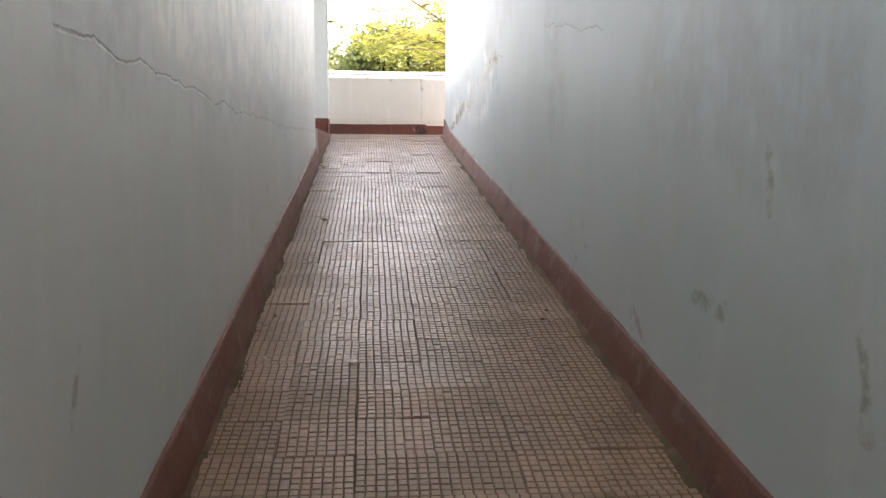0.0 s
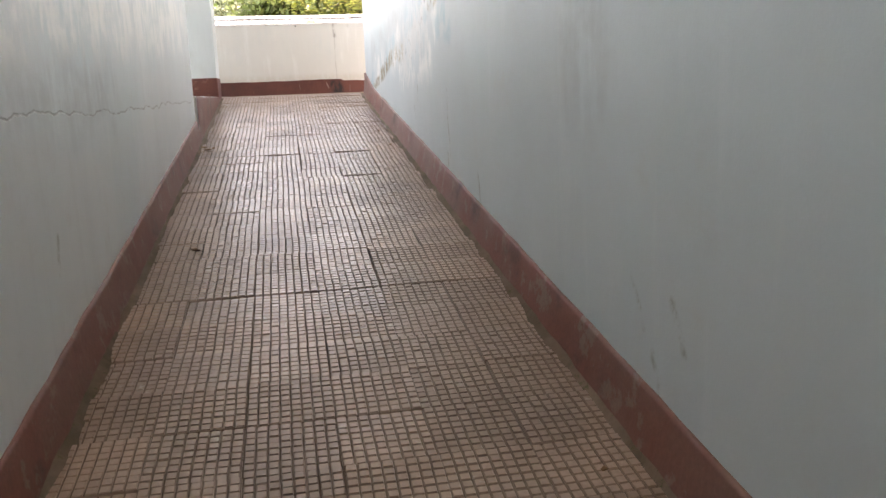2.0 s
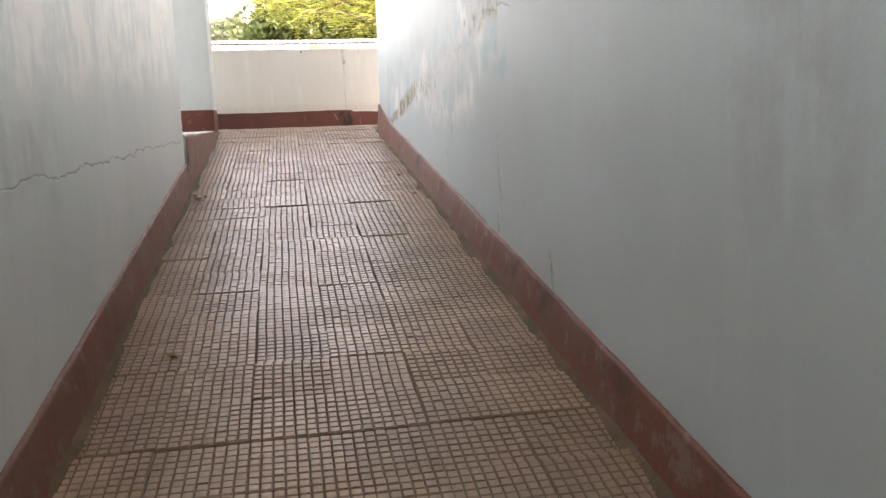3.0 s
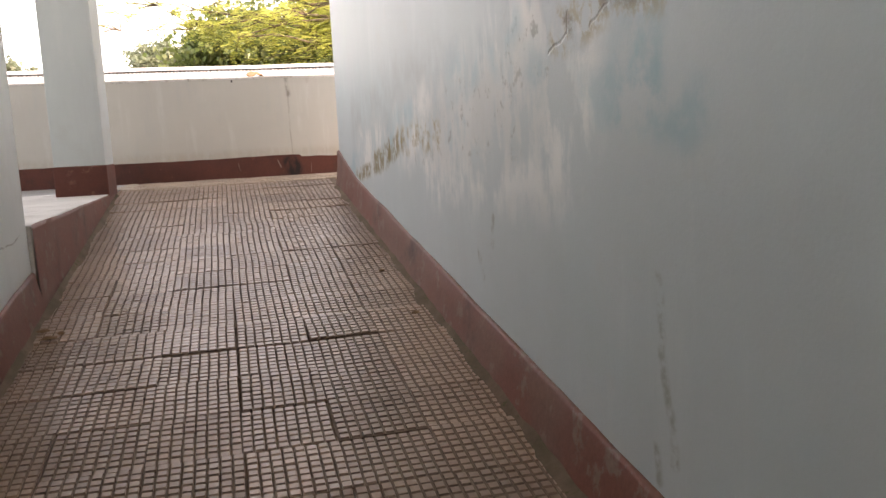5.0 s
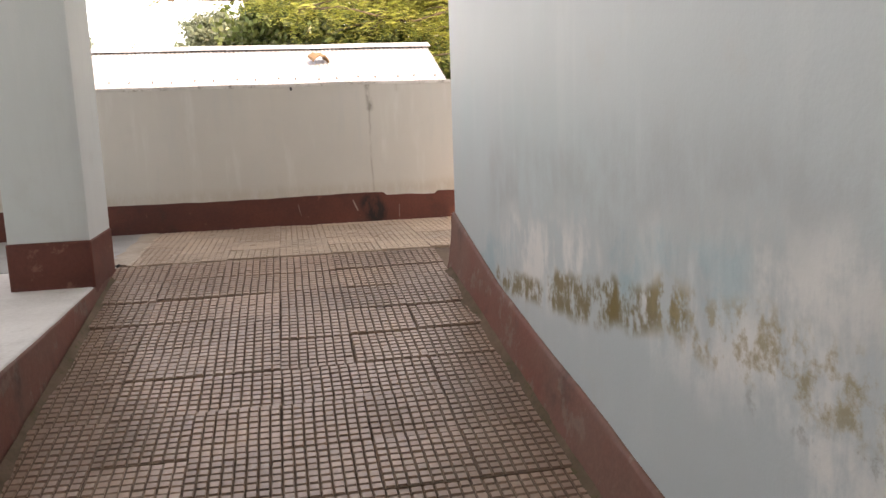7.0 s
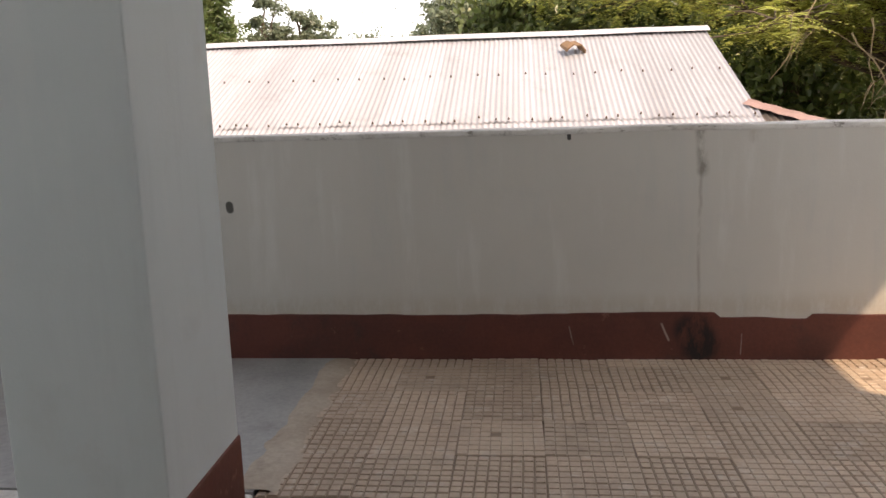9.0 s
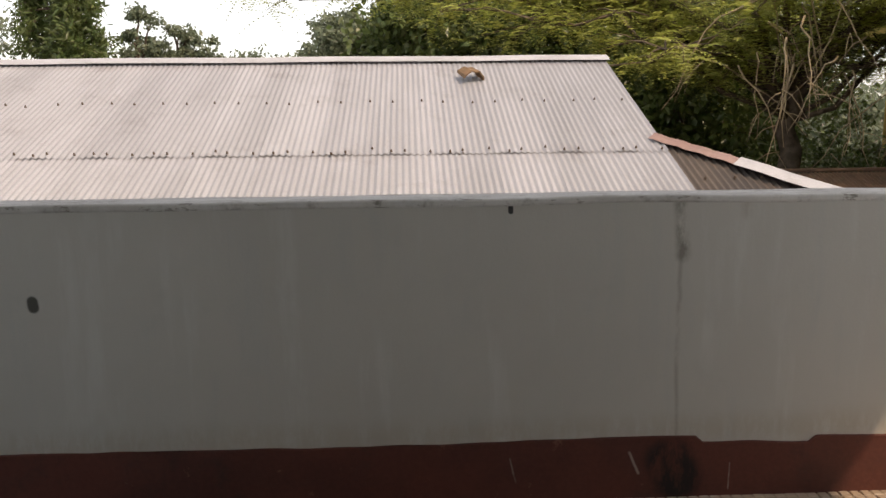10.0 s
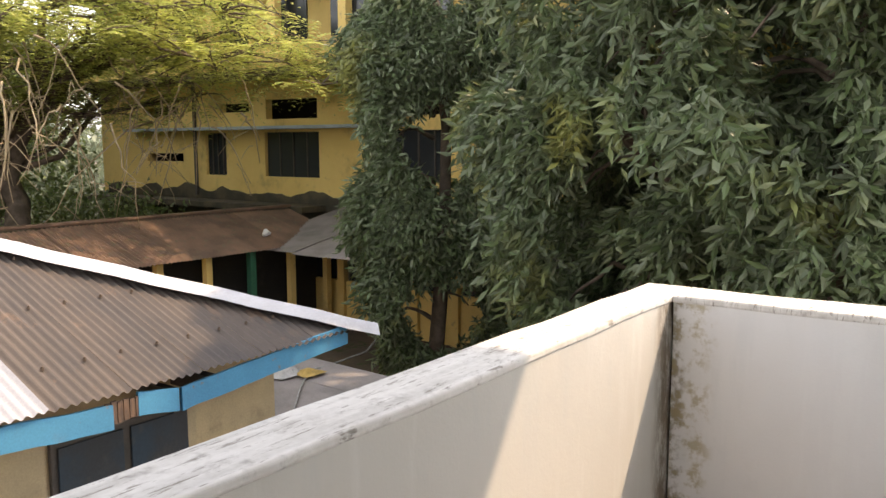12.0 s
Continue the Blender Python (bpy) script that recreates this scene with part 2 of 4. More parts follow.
M["parapet"] = marked(wash("limewash_parapet", tint=(0.61, 0.595, 0.55), teal=0.0, streaks=0.45), (
    ((1.53, 3.40), (1.54, 3.24), 0.004, 0.028, 0.75, (0.15, 0.13, 0.10)), ((1.535, 3.25), (1.54, 2.64), 0.0, 0.012, 0.45, (0.26, 0.23, 0.2)),
    ((-0.47, 3.13), (-0.47, 3.11), 0.012, 0.008, 1.0, (0.08, 0.08, 0.07)), ((1.0, 3.40), (1.0, 3.385), 0.006, 0.004, 1.0, (0.04, 0.04, 0.04)),
    ((1.74, 3.40), (1.74, 3.37), 0.0, 0.03, 0.3, (0.3, 0.26, 0.2)), ((3.70, 3.40), (3.70, 2.5), 0.04, 0.12, 0.95, (0.16, 0.12, 0.08)),
    ((-1.8, 2.66), (3.4, 2.66), 0.0, 0.09, 0.35, (0.42, 0.36, 0.26))))
M["parapet_side"] = wash("limewash_side_parapet", [("stain", (14.5, 3.42), (14.5, 2.5), 0.025), ("rust", (14.48, 3.42), (14.46, 2.5), 0.07)], tint=(0.68, 0.68, 0.67), teal=0.0, streaks=0.3)
M["coping"] = worn("weathered_coping", (0.72, 0.71, 0.68), (0.58, 0.57, 0.54), 6, 0.85, wear=(0.30, 0.28, 0.25), wear_lo=0.56, stretch=(0.5, 4, 1), dirt_amount=0.6)
M["red"] = worn("oxide_red_paint", (0.14, 0.042, 0.03), (0.10, 0.033, 0.025), 2.5, 0.6, wear=(0.22, 0.10, 0.07), wear_lo=0.60, dirt=(0.06, 0.045, 0.04), dirt_amount=0.6)
M["red_band"] = marked(worn("brushed_oxide_red_paint", (0.135, 0.042, 0.03), (0.09, 0.031, 0.024), 2.5, 0.6, wear=(0.22, 0.10, 0.07), wear_lo=0.62, dirt=(0.05, 0.035, 0.03), dirt_amount=0.6), (
    ((1.52, 2.56), (1.55, 2.50), 0.05, 0.05, 0.95, (0.012, 0.011, 0.01)), ((1.39, 2.59), (1.42, 2.52), 0.001, 0.006, 0.9, (0.4, 0.33, 0.28)), ((1.0, 2.58), (1.02, 2.5), 0.0, 0.005, 0.8, (0.4, 0.33, 0.28)), ((1.72, 2.55), (1.72, 2.46), 0.0, 0.004, 0.8, (0.4, 0.33, 0.28))))
M["red_dusty"] = worn("scuffed_oxide_red_paint", (0.185, 0.10, 0.078), (0.19, 0.072, 0.052), 1.6, 0.6, wear=(0.21, 0.14, 0.115), wear_lo=0.55, dirt=(0.055, 0.04, 0.035), dirt_amount=0.85)
M["tile"] = worn("chequered_cement_tile", (0.39, 0.275, 0.205), (0.29, 0.20, 0.15), 1.7, 0.34, wear=(0.44, 0.36, 0.30), wear_lo=0.62, vary="object", dirt=(0.14, 0.10, 0.08), dirt_amount=0.4, spec=0.8)
M["joint"] = worn("dirty_mortar", (0.15, 0.105, 0.08), (0.20, 0.15, 0.11), 6, 0.9)
M["dirt"] = worn("mossy_dirt", (0.10, 0.08, 0.05), (0.17, 0.12, 0.085), 5, 0.95, wear=(0.09, 0.085, 0.035), wear_lo=0.58)
M["screed"] = worn("grey_cement_screed", (0.34, 0.35, 0.35), (0.26, 0.27, 0.27), 2.2, 0.5, wear=(0.55, 0.55, 0.53), wear_lo=0.68)
M["slab"] = worn("whitened_slab", (0.66, 0.66, 0.64), (0.56, 0.56, 0.54), 2.2, 0.7)
M["ceiling"] = worn("ceiling_paint", (0.7, 0.7, 0.68), (0.62, 0.62, 0.6), 1.2, 0.85)
M["ground"] = worn("bare_earth", (0.16, 0.12, 0.085), (0.10, 0.08, 0.055), 0.35, 0.95, wear=(0.07, 0.09, 0.035), wear_lo=0.55, grain=12)
M["tin"] = worn("weathered_white_tin", (0.41, 0.41, 0.43), (0.35, 0.35, 0.365), 0.7, 0.5, wear=(0.30, 0.29, 0.29), wear_lo=0.64, vary="object", stretch=(2.2, 0.35, 0.35), metal=0.15, dirt_amount=0.3, spread=0.09)
M["ridge"] = worn("white_ridge_flashing", (0.52, 0.52, 0.535), (0.44, 0.44, 0.45), 1.5, 0.5, metal=0.2)
M["ridge_rust"] = worn("rusty_pink_ridge_flashing", (0.31, 0.21, 0.185), (0.27, 0.17, 0.145), 1.5, 0.6)
M["tin_brown"] = worn("rusted_brown_tin", (0.10, 0.08, 0.065), (0.055, 0.05, 0.048), 0.8, 0.65, wear=(0.15, 0.105, 0.075), wear_lo=0.6, vary="object", stretch=(1.0, 0.4, 0.4), metal=0.1, spread=0.03)
M["tin_rust"] = worn("heavily_rusted_tin", (0.20, 0.12, 0.08), (0.12, 0.078, 0.055), 1.3, 0.75, wear=(0.14, 0.11, 0.07), wear_lo=0.55, vary="object", dirt_amount=0.6)
M["tin_grey"] = worn("grey_tin", (0.33, 0.30, 0.285), (0.23, 0.215, 0.205), 1.0, 0.6, vary="object", metal=0.2)
M["bolt"] = worn("rusty_bolt", (0.10, 0.07, 0.05), (0.16, 0.12, 0.09), 30, 0.6, metal=0.5)
M["blue"] = worn("peeling_blue_paint", (0.06, 0.24, 0.40), (0.05, 0.20, 0.34), 2.0, 0.6, wear=(0.20, 0.13, 0.08), wear_lo=0.63)
M["bare_wood"] = worn("splintered_bare_wood", (0.15, 0.095, 0.065), (0.07, 0.05, 0.04), 8, 0.9, stretch=(6, 6, 1))
M["shutter"] = worn("dark_blue_shutter", (0.02, 0.04, 0.06), (0.03, 0.035, 0.04), 2.0, 0.6)
M["cream"] = worn("stained_cream_plaster", (0.50, 0.40, 0.24), (0.40, 0.33, 0.21), 1.0, 0.85, dirt_amount=0.6)
M["yellow"] = worn("yellow_limewash", (0.80, 0.59, 0.21), (0.74, 0.53, 0.18), 0.5, 0.85, wear=(0.50, 0.36, 0.16), wear_lo=0.62, dirt=(0.12, 0.09, 0.05), dirt_amount=0.5)
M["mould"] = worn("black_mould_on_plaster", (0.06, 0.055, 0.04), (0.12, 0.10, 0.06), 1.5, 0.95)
# near-black base colour stands in for the shade inside rooms
M["dark"] = worn("interior_shade_colour", (0.025, 0.025, 0.024), (0.035, 0.034, 0.03), 1.0, 0.9)
M["ledge"] = worn("pale_blue_ledge", (0.42, 0.50, 0.56), (0.32, 0.38, 0.42), 1.0, 0.8)
M["green_post"] = worn("green_painted_post", (0.04, 0.16, 0.09), (0.03, 0.12, 0.07), 2, 0.6)
M["wood_dark"] = worn("dark_window_wood", (0.05, 0.045, 0.04), (0.08, 0.07, 0.06), 2, 0.7)
M["bark"] = worn("bark", (0.16, 0.12, 0.09), (0.09, 0.07, 0.05), 4, 0.95, grain=25, dist=0.02)
M["twig"] = worn("pale_bare_twig", (0.42, 0.33, 0.21), (0.32, 0.25, 0.16), 4, 0.9)
M["leaf_dry"] = worn("dry_leaf", (0.25, 0.15, 0.08), (0.17, 0.11, 0.06), 9, 0.9)
M["cloth"] = worn("faded_cloth", (0.5, 0.5, 0.48), (0.38, 0.38, 0.37), 5, 0.95)
M["cloth_yellow"] = worn("yellow_plastic_rag", (0.55, 0.38, 0.12), (0.45, 0.32, 0.1), 5, 0.8)
M["cable"] = worn("grey_cable", (0.4, 0.4, 0.38), (0.3, 0.3, 0.28), 5, 0.7)
M["paper"] = worn("white_litter", (0.75, 0.75, 0.72), (0.65, 0.65, 0.62), 5, 0.9)
mg, ntg, bsg, cog = begin("window_glass")
finish(ntg, bsg, (0.03, 0.035, 0.04), 0.08, None)
M["glass"] = mg


def foliage(name, a, b, c, through_light=0.25):
    m, nt, bs, co = begin(name)
    r = node(nt, "ShaderNodeNewGeometry").outputs["Random Per Island"]
    big = noise_of(nt, co, 0.7, 3)
    col = blend(nt, r, a, b)
    col = blend(nt, step(nt, big, 0.52, 0.72), col, c)
    v = node(nt, "ShaderNodeMapRange", {0: mth(nt, "FRACT", mth(nt, "MULTIPLY", r, 17.3)), 3: 0.6, 4: 1.4}).outputs[0]
    col = node(nt, "ShaderNodeHueSaturation", {"Value": v, "Color": col}).outputs[0]
    finish(nt, bs, col, 0.36, None, spec=0.5)
    tr = node(nt, "ShaderNodeBsdfTranslucent", {"Color": col})
    mx = node(nt, "ShaderNodeMixShader", {0: through_light})
    link(nt, bs.outputs[0], mx.inputs[1])
    link(nt, tr.outputs[0], mx.inputs[2])
    link(nt, mx.outputs[0], nt.nodes["Material Output"].inputs[0])
    return m


M["leaf_dark"] = foliage("dark_glossy_leaves", (0.12, 0.175, 0.07), (0.22, 0.26, 0.16), (0.31, 0.32, 0.10), 0.36)
M["leaf_light"] = foliage("yellow_green_feathery_leaves", (0.34, 0.40, 0.09), (0.46, 0.46, 0.15), (0.32, 0.36, 0.09), 0.6)
# distance haze is mixed into this paler, greyer leaf colour
M["leaf_far"] = foliage("haze_tinted_leaves", (0.18, 0.22, 0.14), (0.23, 0.26, 0.17), (0.16, 0.20, 0.12), 0.45)
M["leaf_under"] = foliage("undergrowth_leaves", (0.10, 0.15, 0.045), (0.16, 0.19, 0.065), (0.08, 0.12, 0.035), 0.4)


# ---- building blocks ----
def mesh_of(name, verts, faces, material, smooth=False):
    me = bpy.data.meshes.new(name)
    me.from_pydata([tuple(v) for v in verts], [], faces)
    me.materials.append(material)
    if smooth:
        me.polygons.foreach_set("use_smooth", [True] * len(me.polygons))
    me.update()
    return me


def place(name, me, parent=None, m=None, label=""):
    ob = new(name, me)
    if m is not None:
        ob.matrix_basis = m
    if parent is not None:
        ob.parent = parent
    if label:
        ob["label"] = label
    return ob


def part(name, bm, material, parent=None, label=""):
    me = bpy.data.meshes.new(name)
    bm.normal_update()
    bm.to_mesh(me)
    bm.free()
    me.materials.append(material)
    return place(name, me, parent, None, label)


def add_box(bm, x0, x1, y0, y1, z0, z1, slope=0.0):
    v = [bm.verts.new((x, y, z + slope * y)) for x in (x0, x1) for y in (y0, y1) for z in (z0, z1)]
    fs = [bm.faces.new([v[i] for i in f]) for f in ((0, 1, 3, 2), (4, 6, 7, 5), (0, 4, 5, 1), (2, 3, 7, 6), (0, 2, 6, 4), (1, 5, 7, 3))]
    return fs


def boxed(x0, x1, y0, y1, z0, z1, slope=0.0, bevel=0.0, seg=2):
    bm = bmesh.new()
    add_box(bm, x0, x1, y0, y1, z0, z1, slope)
    if bevel:
        bmesh.ops.bevel(bm, geom=list(bm.edges), offset=bevel, segments=seg, affect="EDGES", profile=0.5)
    return bm


def structure(name, bm, material, label, category):
    return tagged(part(name, bm, material), label, category, kind="structure")


def empty(name, at, label, category, group=""):
    ob = new(name)
    ob.empty_display_size = 0.2
    ob.matrix_basis = Matrix.Translation(at)
    tagged(ob, label, category, group)
    bpy.context.view_layer.update()
    return ob


def under(thing, *obs):
    """Parents parts that were built in world metres."""
    for o in obs:
        o.parent = thing
        o.matrix_parent_inverse = thing.matrix_basis.inverted()
    return obs[0]


def tube(points, radii, sides=7):
    """Verts and faces of a tapered tube along points."""
    vs, fs = [], []
    pts = [Vector(p) for p in points]
    for i, p in enumerate(pts):
        d = (pts[min(i + 1, len(pts) - 1)] - pts[max(i - 1, 0)]).normalized()
        u = d.cross(Vector((0.3, 0.9, 0.2))).normalized()
        w = d.cross(u)
        for k in range(sides):
            a = 2 * math.pi * k / sides
            vs.append(p + (u * math.cos(a) + w * math.sin(a)) * radii[i])
    for i in range(len(pts) - 1):
        for k in range(sides):
            k2 = (k + 1) % sides
            fs.append((i * sides + k, i * sides + k2, (i + 1) * sides + k2, (i + 1) * sides + k))
    fs.append(tuple(range(sides))[::-1])
    fs.append(tuple(range((len(pts) - 1) * sides, len(pts) * sides)))
    return vs, fs


def join_geo(pieces):
    vs, fs = [], []
    for v, f in pieces:
        o = len(vs)
        vs += v
        fs += [tuple(i + o for i in q) for q in f]
    return vs, fs


# ---- ground ----
bm = bmesh.new()
bmesh.ops.create_grid(bm, x_segments=60, y_segments=60, size=400)
for v in bm.verts:
    v.co.z = GROUND + 0.12 * noise.noise(v.co * 0.05)
structure("ground", bm, M["ground"], "bare brown earth yard with patches of weeds", "ground")

# ---- ramp corridor and landing ----
floor = structure("floor", boxed(XW - 0.1, XR + 0.1, -6, YL, Z0 - 0.3, Z0 - 0.014, SLOPE), M["joint"], "sloping ramp of brown chequered cement tiles with dirty joints", "ramp")
landing = structure("landing_floor", boxed(0.0, XSB, YL, YP + 0.05, ZL - 0.3, ZL - 0.014), M["joint"], "landing paved with brown chequered cement tiles", "floor")
bm = boxed(XL, -0.004, YL + 0.02, YP + 0.05, ZL - 0.3, ZL + 0.002)
structure("screed_floor", bm, M["screed"], "smooth grey cement floor with white paint drips", "floor")
bm = boxed(XL, 0.0, 10.12, YL + 0.018, ZL - 1.2, ZL, 0, 0.012)
structure("side_slab", bm, M["slab"], "white limewashed level slab beside the ramp", "floor")


def face_grid(name, x, y0, y1, bottom, top, thick, sign, material, label, seed, flare=0.035):
    """A rough skirting of trowelled plaster along y on the wall face x, growing by flare towards the floor."""
    vs, fs = [], []
    n = int((y1 - y0) / 0.06)
    for i in range(n + 1):
        y = y0 + (y1 - y0) * i / n
        b, t = bottom(y), top(y)
        w = noise.noise((y * 1.7, seed, 0)) * 0.008 + noise.noise((y * 6, seed, 3)) * 0.004
        for k, (h, d) in enumerate(((1.0, 0.0), (1.0, thick * 0.6), (0.93, thick), (0.5, thick + flare * 0.35), (0.12, thick + flare * 0.8), (0.0, thick + flare))):
            e = noise.noise((y * 5, k * 2.0, seed)) * 0.005
            vs.append((x + sign * (d + (e if d else 0)), y, b + (t - b) * h + (w if h > 0.9 else 0)))
    for i in range(n):
        for k in range(5):
            q = (i * 6 + k, (i + 1) * 6 + k, (i + 1) * 6 + k + 1, i * 6 + k + 1)
            fs.append(q if sign < 0 else q[::-1])
    ob = new(name, mesh_of(name, vs, fs, material, True))
    return tagged(ob, label, "skirting", kind="structure")


# wall top out of view; gap under the ceiling widens to admit skylight
bm = bmesh.new()
for a, b, c, d in ((-6.0, 10.1, 3.55, 2.35), (10.1, 12.87, None, None)):
    z = [Z0 + c + SLOPE * a, Z0 + d + SLOPE * b] if c else [ZC, ZC]
    v = [bm.verts.new(p) for p in ((XR, a, -1), (XR + 0.22, a, -1), (XR + 0.22, a, z[0]), (XR, a, z[0]), (XR, b, -1), (XR + 0.22, b, -1), (XR + 0.22, b, z[1]), (XR, b, z[1]))]
    for q in ((3, 2, 1, 0), (4, 5, 6, 7), (0, 1, 5, 4), (1, 2, 6, 5), (2, 3, 7, 6), (3, 0, 4, 7)):
        bm.faces.new([v[i] for i in q])
structure("wall_right", bm, M["wall_r"], "stained pale blue-grey limewashed corridor wall with moss and cracks", "wall")
# unseen wall added to keep light from behind off the parapet
structure("wall_unseen_right", boxed(XR + 0.222, XSB, 12.65, 12.868, -1.0, ZC), M["wall"], "unseen limewashed wall added beside the landing to block light", "wall")
structure("wall_left", boxed(XW - 0.2, XW, -6, 10.12, Z0 - 1.5, Z0 + 3.5, SLOPE), M["wall_l"], "pale grey limewashed corridor wall with a long crack", "wall")
# added out of view to stop light entering from behind
structure("wall_unseen_behind", boxed(XW - 0.2, XR + 0.22, -6.2, -6.002, -1.2, 4.0), M["wall"], "unseen limewashed wall added at the foot of the ramp to block light", "wall")
# two unseen walls added to limit light from the left; length sets how much
structure("wall_unseen_left", boxed(XL - 0.19, XL, 9.9, 11.4, -1.0, ZC), M["wall"], "unseen limewashed wall added beside the slab to hold back light", "wall")
structure("wall_unseen_slab", boxed(XL, XW - 0.202, 9.9, 10.1, -1.0, ZC), M["wall"], "unseen limewashed wall added behind the side slab to hold back light", "wall")
# unseen ceiling; right eave widened so no sun enters over the wall
structure("ceiling", boxed(XW - 0.5, XR + 1.35, -6, 10.118, Z0 + 4.2, Z0 + 4.4, SLOPE), M["ceiling"], "unseen sloping white plaster ceiling over the ramp, eave widened to block sun", "ceiling")
# also unseen: height admits skylight, edge cuts the sun patch on the parapet
structure("landing_ceiling", boxed(XL - 0.2, 4.30 + 0.66 * (ZC - 5.8), 10.12, 14.75, ZC, ZC + 0.2), M["ceiling"], "unseen flat white plaster ceiling over the landing, its edge shaping the sunlight", "ceiling")

face_grid("baseboard_right", XR, -5, 12.872, lambda y: ramp(y) - 0.01, lambda y: ramp(y) + 0.20 + max(0, (y - 12.0)) * 0.1, 0.016, -1, M["red_dusty"], "worn red-oxide plaster skirting, scuffed to grey", 1.0)
face_grid("baseboard_left", XW, -5, 10.125, lambda y: ramp(y) - 0.01, lambda y: ramp(y) + 0.20, 0.016, 1, M["red_dusty"], "worn red-oxide plaster skirting along the ramp", 5.0)
face_grid("baseboard_slab", 0.0, 10.125, 13.20, lambda y: ramp(y) - 0.01, lambda y: ZL - 0.004, 0.004, 1, M["red_dusty"], "dusty red painted side of the slab beside the ramp", 9.0, 0.012)
structure("baseboard_right_end", boxed(XR - 0.02, XR + 0.22, 12.873, 12.885, ramp(12.7), 2.665), M["red"], "red-oxide painted band on the wall's end", "skirting")


def painted_band(name, x0, x1, y, z0, z1, seed, label):
    """A painted skirting on a face towards -y, with an uneven hand-painted top."""
    vs, fs = [], []
    n = int((x1 - x0) / 0.025)
    for i in range(n + 1):
        x = x0 + (x1 - x0) * i / n
        t = z1 + noise.noise((x * 1.1, seed, 0)) * 0.018 + noise.noise((x * 7, seed, 0)) * 0.005
        t -= 0.02 if 1.62 < x < 2.0 else 0.0
        vs += [(x, y, z0), (x, y - 0.012, z0), (x, y - 0.008, t), (x, y, t + 0.002)]
    for i in range(n):
        for k in range(3):
            fs.append((i * 4 + k, i * 4 + k + 1, (i + 1) * 4 + k + 1, (i + 1) * 4 + k))
    return tagged(new(name, mesh_of(name, vs, fs, M["red_band"])), label, "skirting", kind="structure")


def rough_wall(name, x0, x1, y0, y1, z0, z1, material, bevel):
    """A plastered low wall with rounded, slightly uneven arrises."""
    bm = boxed(x0, x1, y0, y1, z0, z1, 0, bevel, 3)
    cuts = [e for e in bm.edges if e.calc_length() > 0.4]
    bmesh.ops.subdivide_edges(bm, edges=cuts, cuts=40, use_grid_fill=True)
    for v in bm.verts:
        if v.co.z > z1 - 0.03:
            v.co.z += noise.noise(v.co * 3.0) * 0.006
            v.co.y += noise.noise(v.co * 4.0 + Vector((9, 0, 0))) * 0.004
    return bm


def low_wall(name, x0, x1, y0, y1, label, material):
    ob = tagged(part(name, rough_wall(name, x0, x1, y0, y1, GROUND, ZP - 0.012, material, 0.006), material), label, "parapet", kind="structure")
    cap = part("coping", rough_wall("coping", x0 - 0.004, x1 + 0.004, y0 - 0.004, y1 + 0.004, ZP - 0.022, ZP + 0.004, M["coping"], 0.008), M["coping"], ob, "weathered grey top of the parapet")
    return ob


low_wall("parapet_front", XL, XSB, YP, YPB, "limewashed parapet with a run mark and weathered top", M["parapet"])
# added out of view, kept low so skylight reaches the landing
low_wall("parapet_unseen_far", XL - 0.19, XL, 11.402, YPB, "unseen limewashed parapet added at the far end of the landing, low to admit skylight", M["parapet_side"])
structure("side_wing_floor", boxed(XR + 0.222, XSB, 12.87, YL - 0.002, ZL - 0.3, ZL), M["screed"], "grey cement floor behind the corridor wall", "floor")
low_wall("parapet_side", XS, XSB, 12.872, YP - 0.006, "limewashed side parapet meeting the front one in a damp corner", M["parapet_side"])
painted_band("baseboard_parapet", XL, XS, YP, ZL - 0.02, 2.635, 2.0, "red-oxide painted skirting with an uneven brushed edge")
pb = boxed(-0.365, 0.0, 12.72, 13.17, ZL - 0.1, ZC, 0, 0.005, 2)
pillar = tagged(part("pillar", pb, M["wall"]), "square white limewashed concrete pillar on the landing slab", "pillar", kind="structure")
part("red_base", boxed(-0.371, 0.006, 12.705, 13.176, ZL - 0.05, 2.66, 0, 0.008, 2), M["red"], pillar, "red-oxide painted base band")

# ---- the house with the tin roof ----
RS = 0.389                                   # roof's rise for each metre
RY0, RZ0, RY1, RZ1 = 18.85, 2.15, 24.95, 4.48
XV, XH = 3.77, 6.95                          # end of the white sheets; hip's foot
PITCH = 0.076


def roof_z(y):
    return RZ0 + (y - RY0) * (RZ1 - RZ0) / (RY1 - RY0)


def sheet(name, width, y0, y1, lift=0.0, material=None, cut=None, x_off=0.0):
    """A corrugated sheet lying along y from its own x = 0; cut(x) gives the upper end where a hip trims it."""
    waves = max(1, round(width / PITCH))
    n = waves * 6
    vs, fs = [], []
    for i in range(n + 1):
        x = width * i / n
        c = 0.011 * math.cos(2 * math.pi * i / 6)
        top = y1 if cut is None else min(y1, max(y0 + 0.01, cut(x + x_off)))
        for k in range(3):
            y = y0 + (top - y0) * k / 2
            vs.append((x, y, roof_z(y) + c + lift + (0.006 * math.sin(x * 9 + k) if k == 0 else 0)))
    for i in range(n):
        for k in range(2):
            a = i * 3 + k
            fs.append((a, a + 3, a + 4, a + 1))
    return mesh_of(name, vs, fs, material or M["tin"], True)


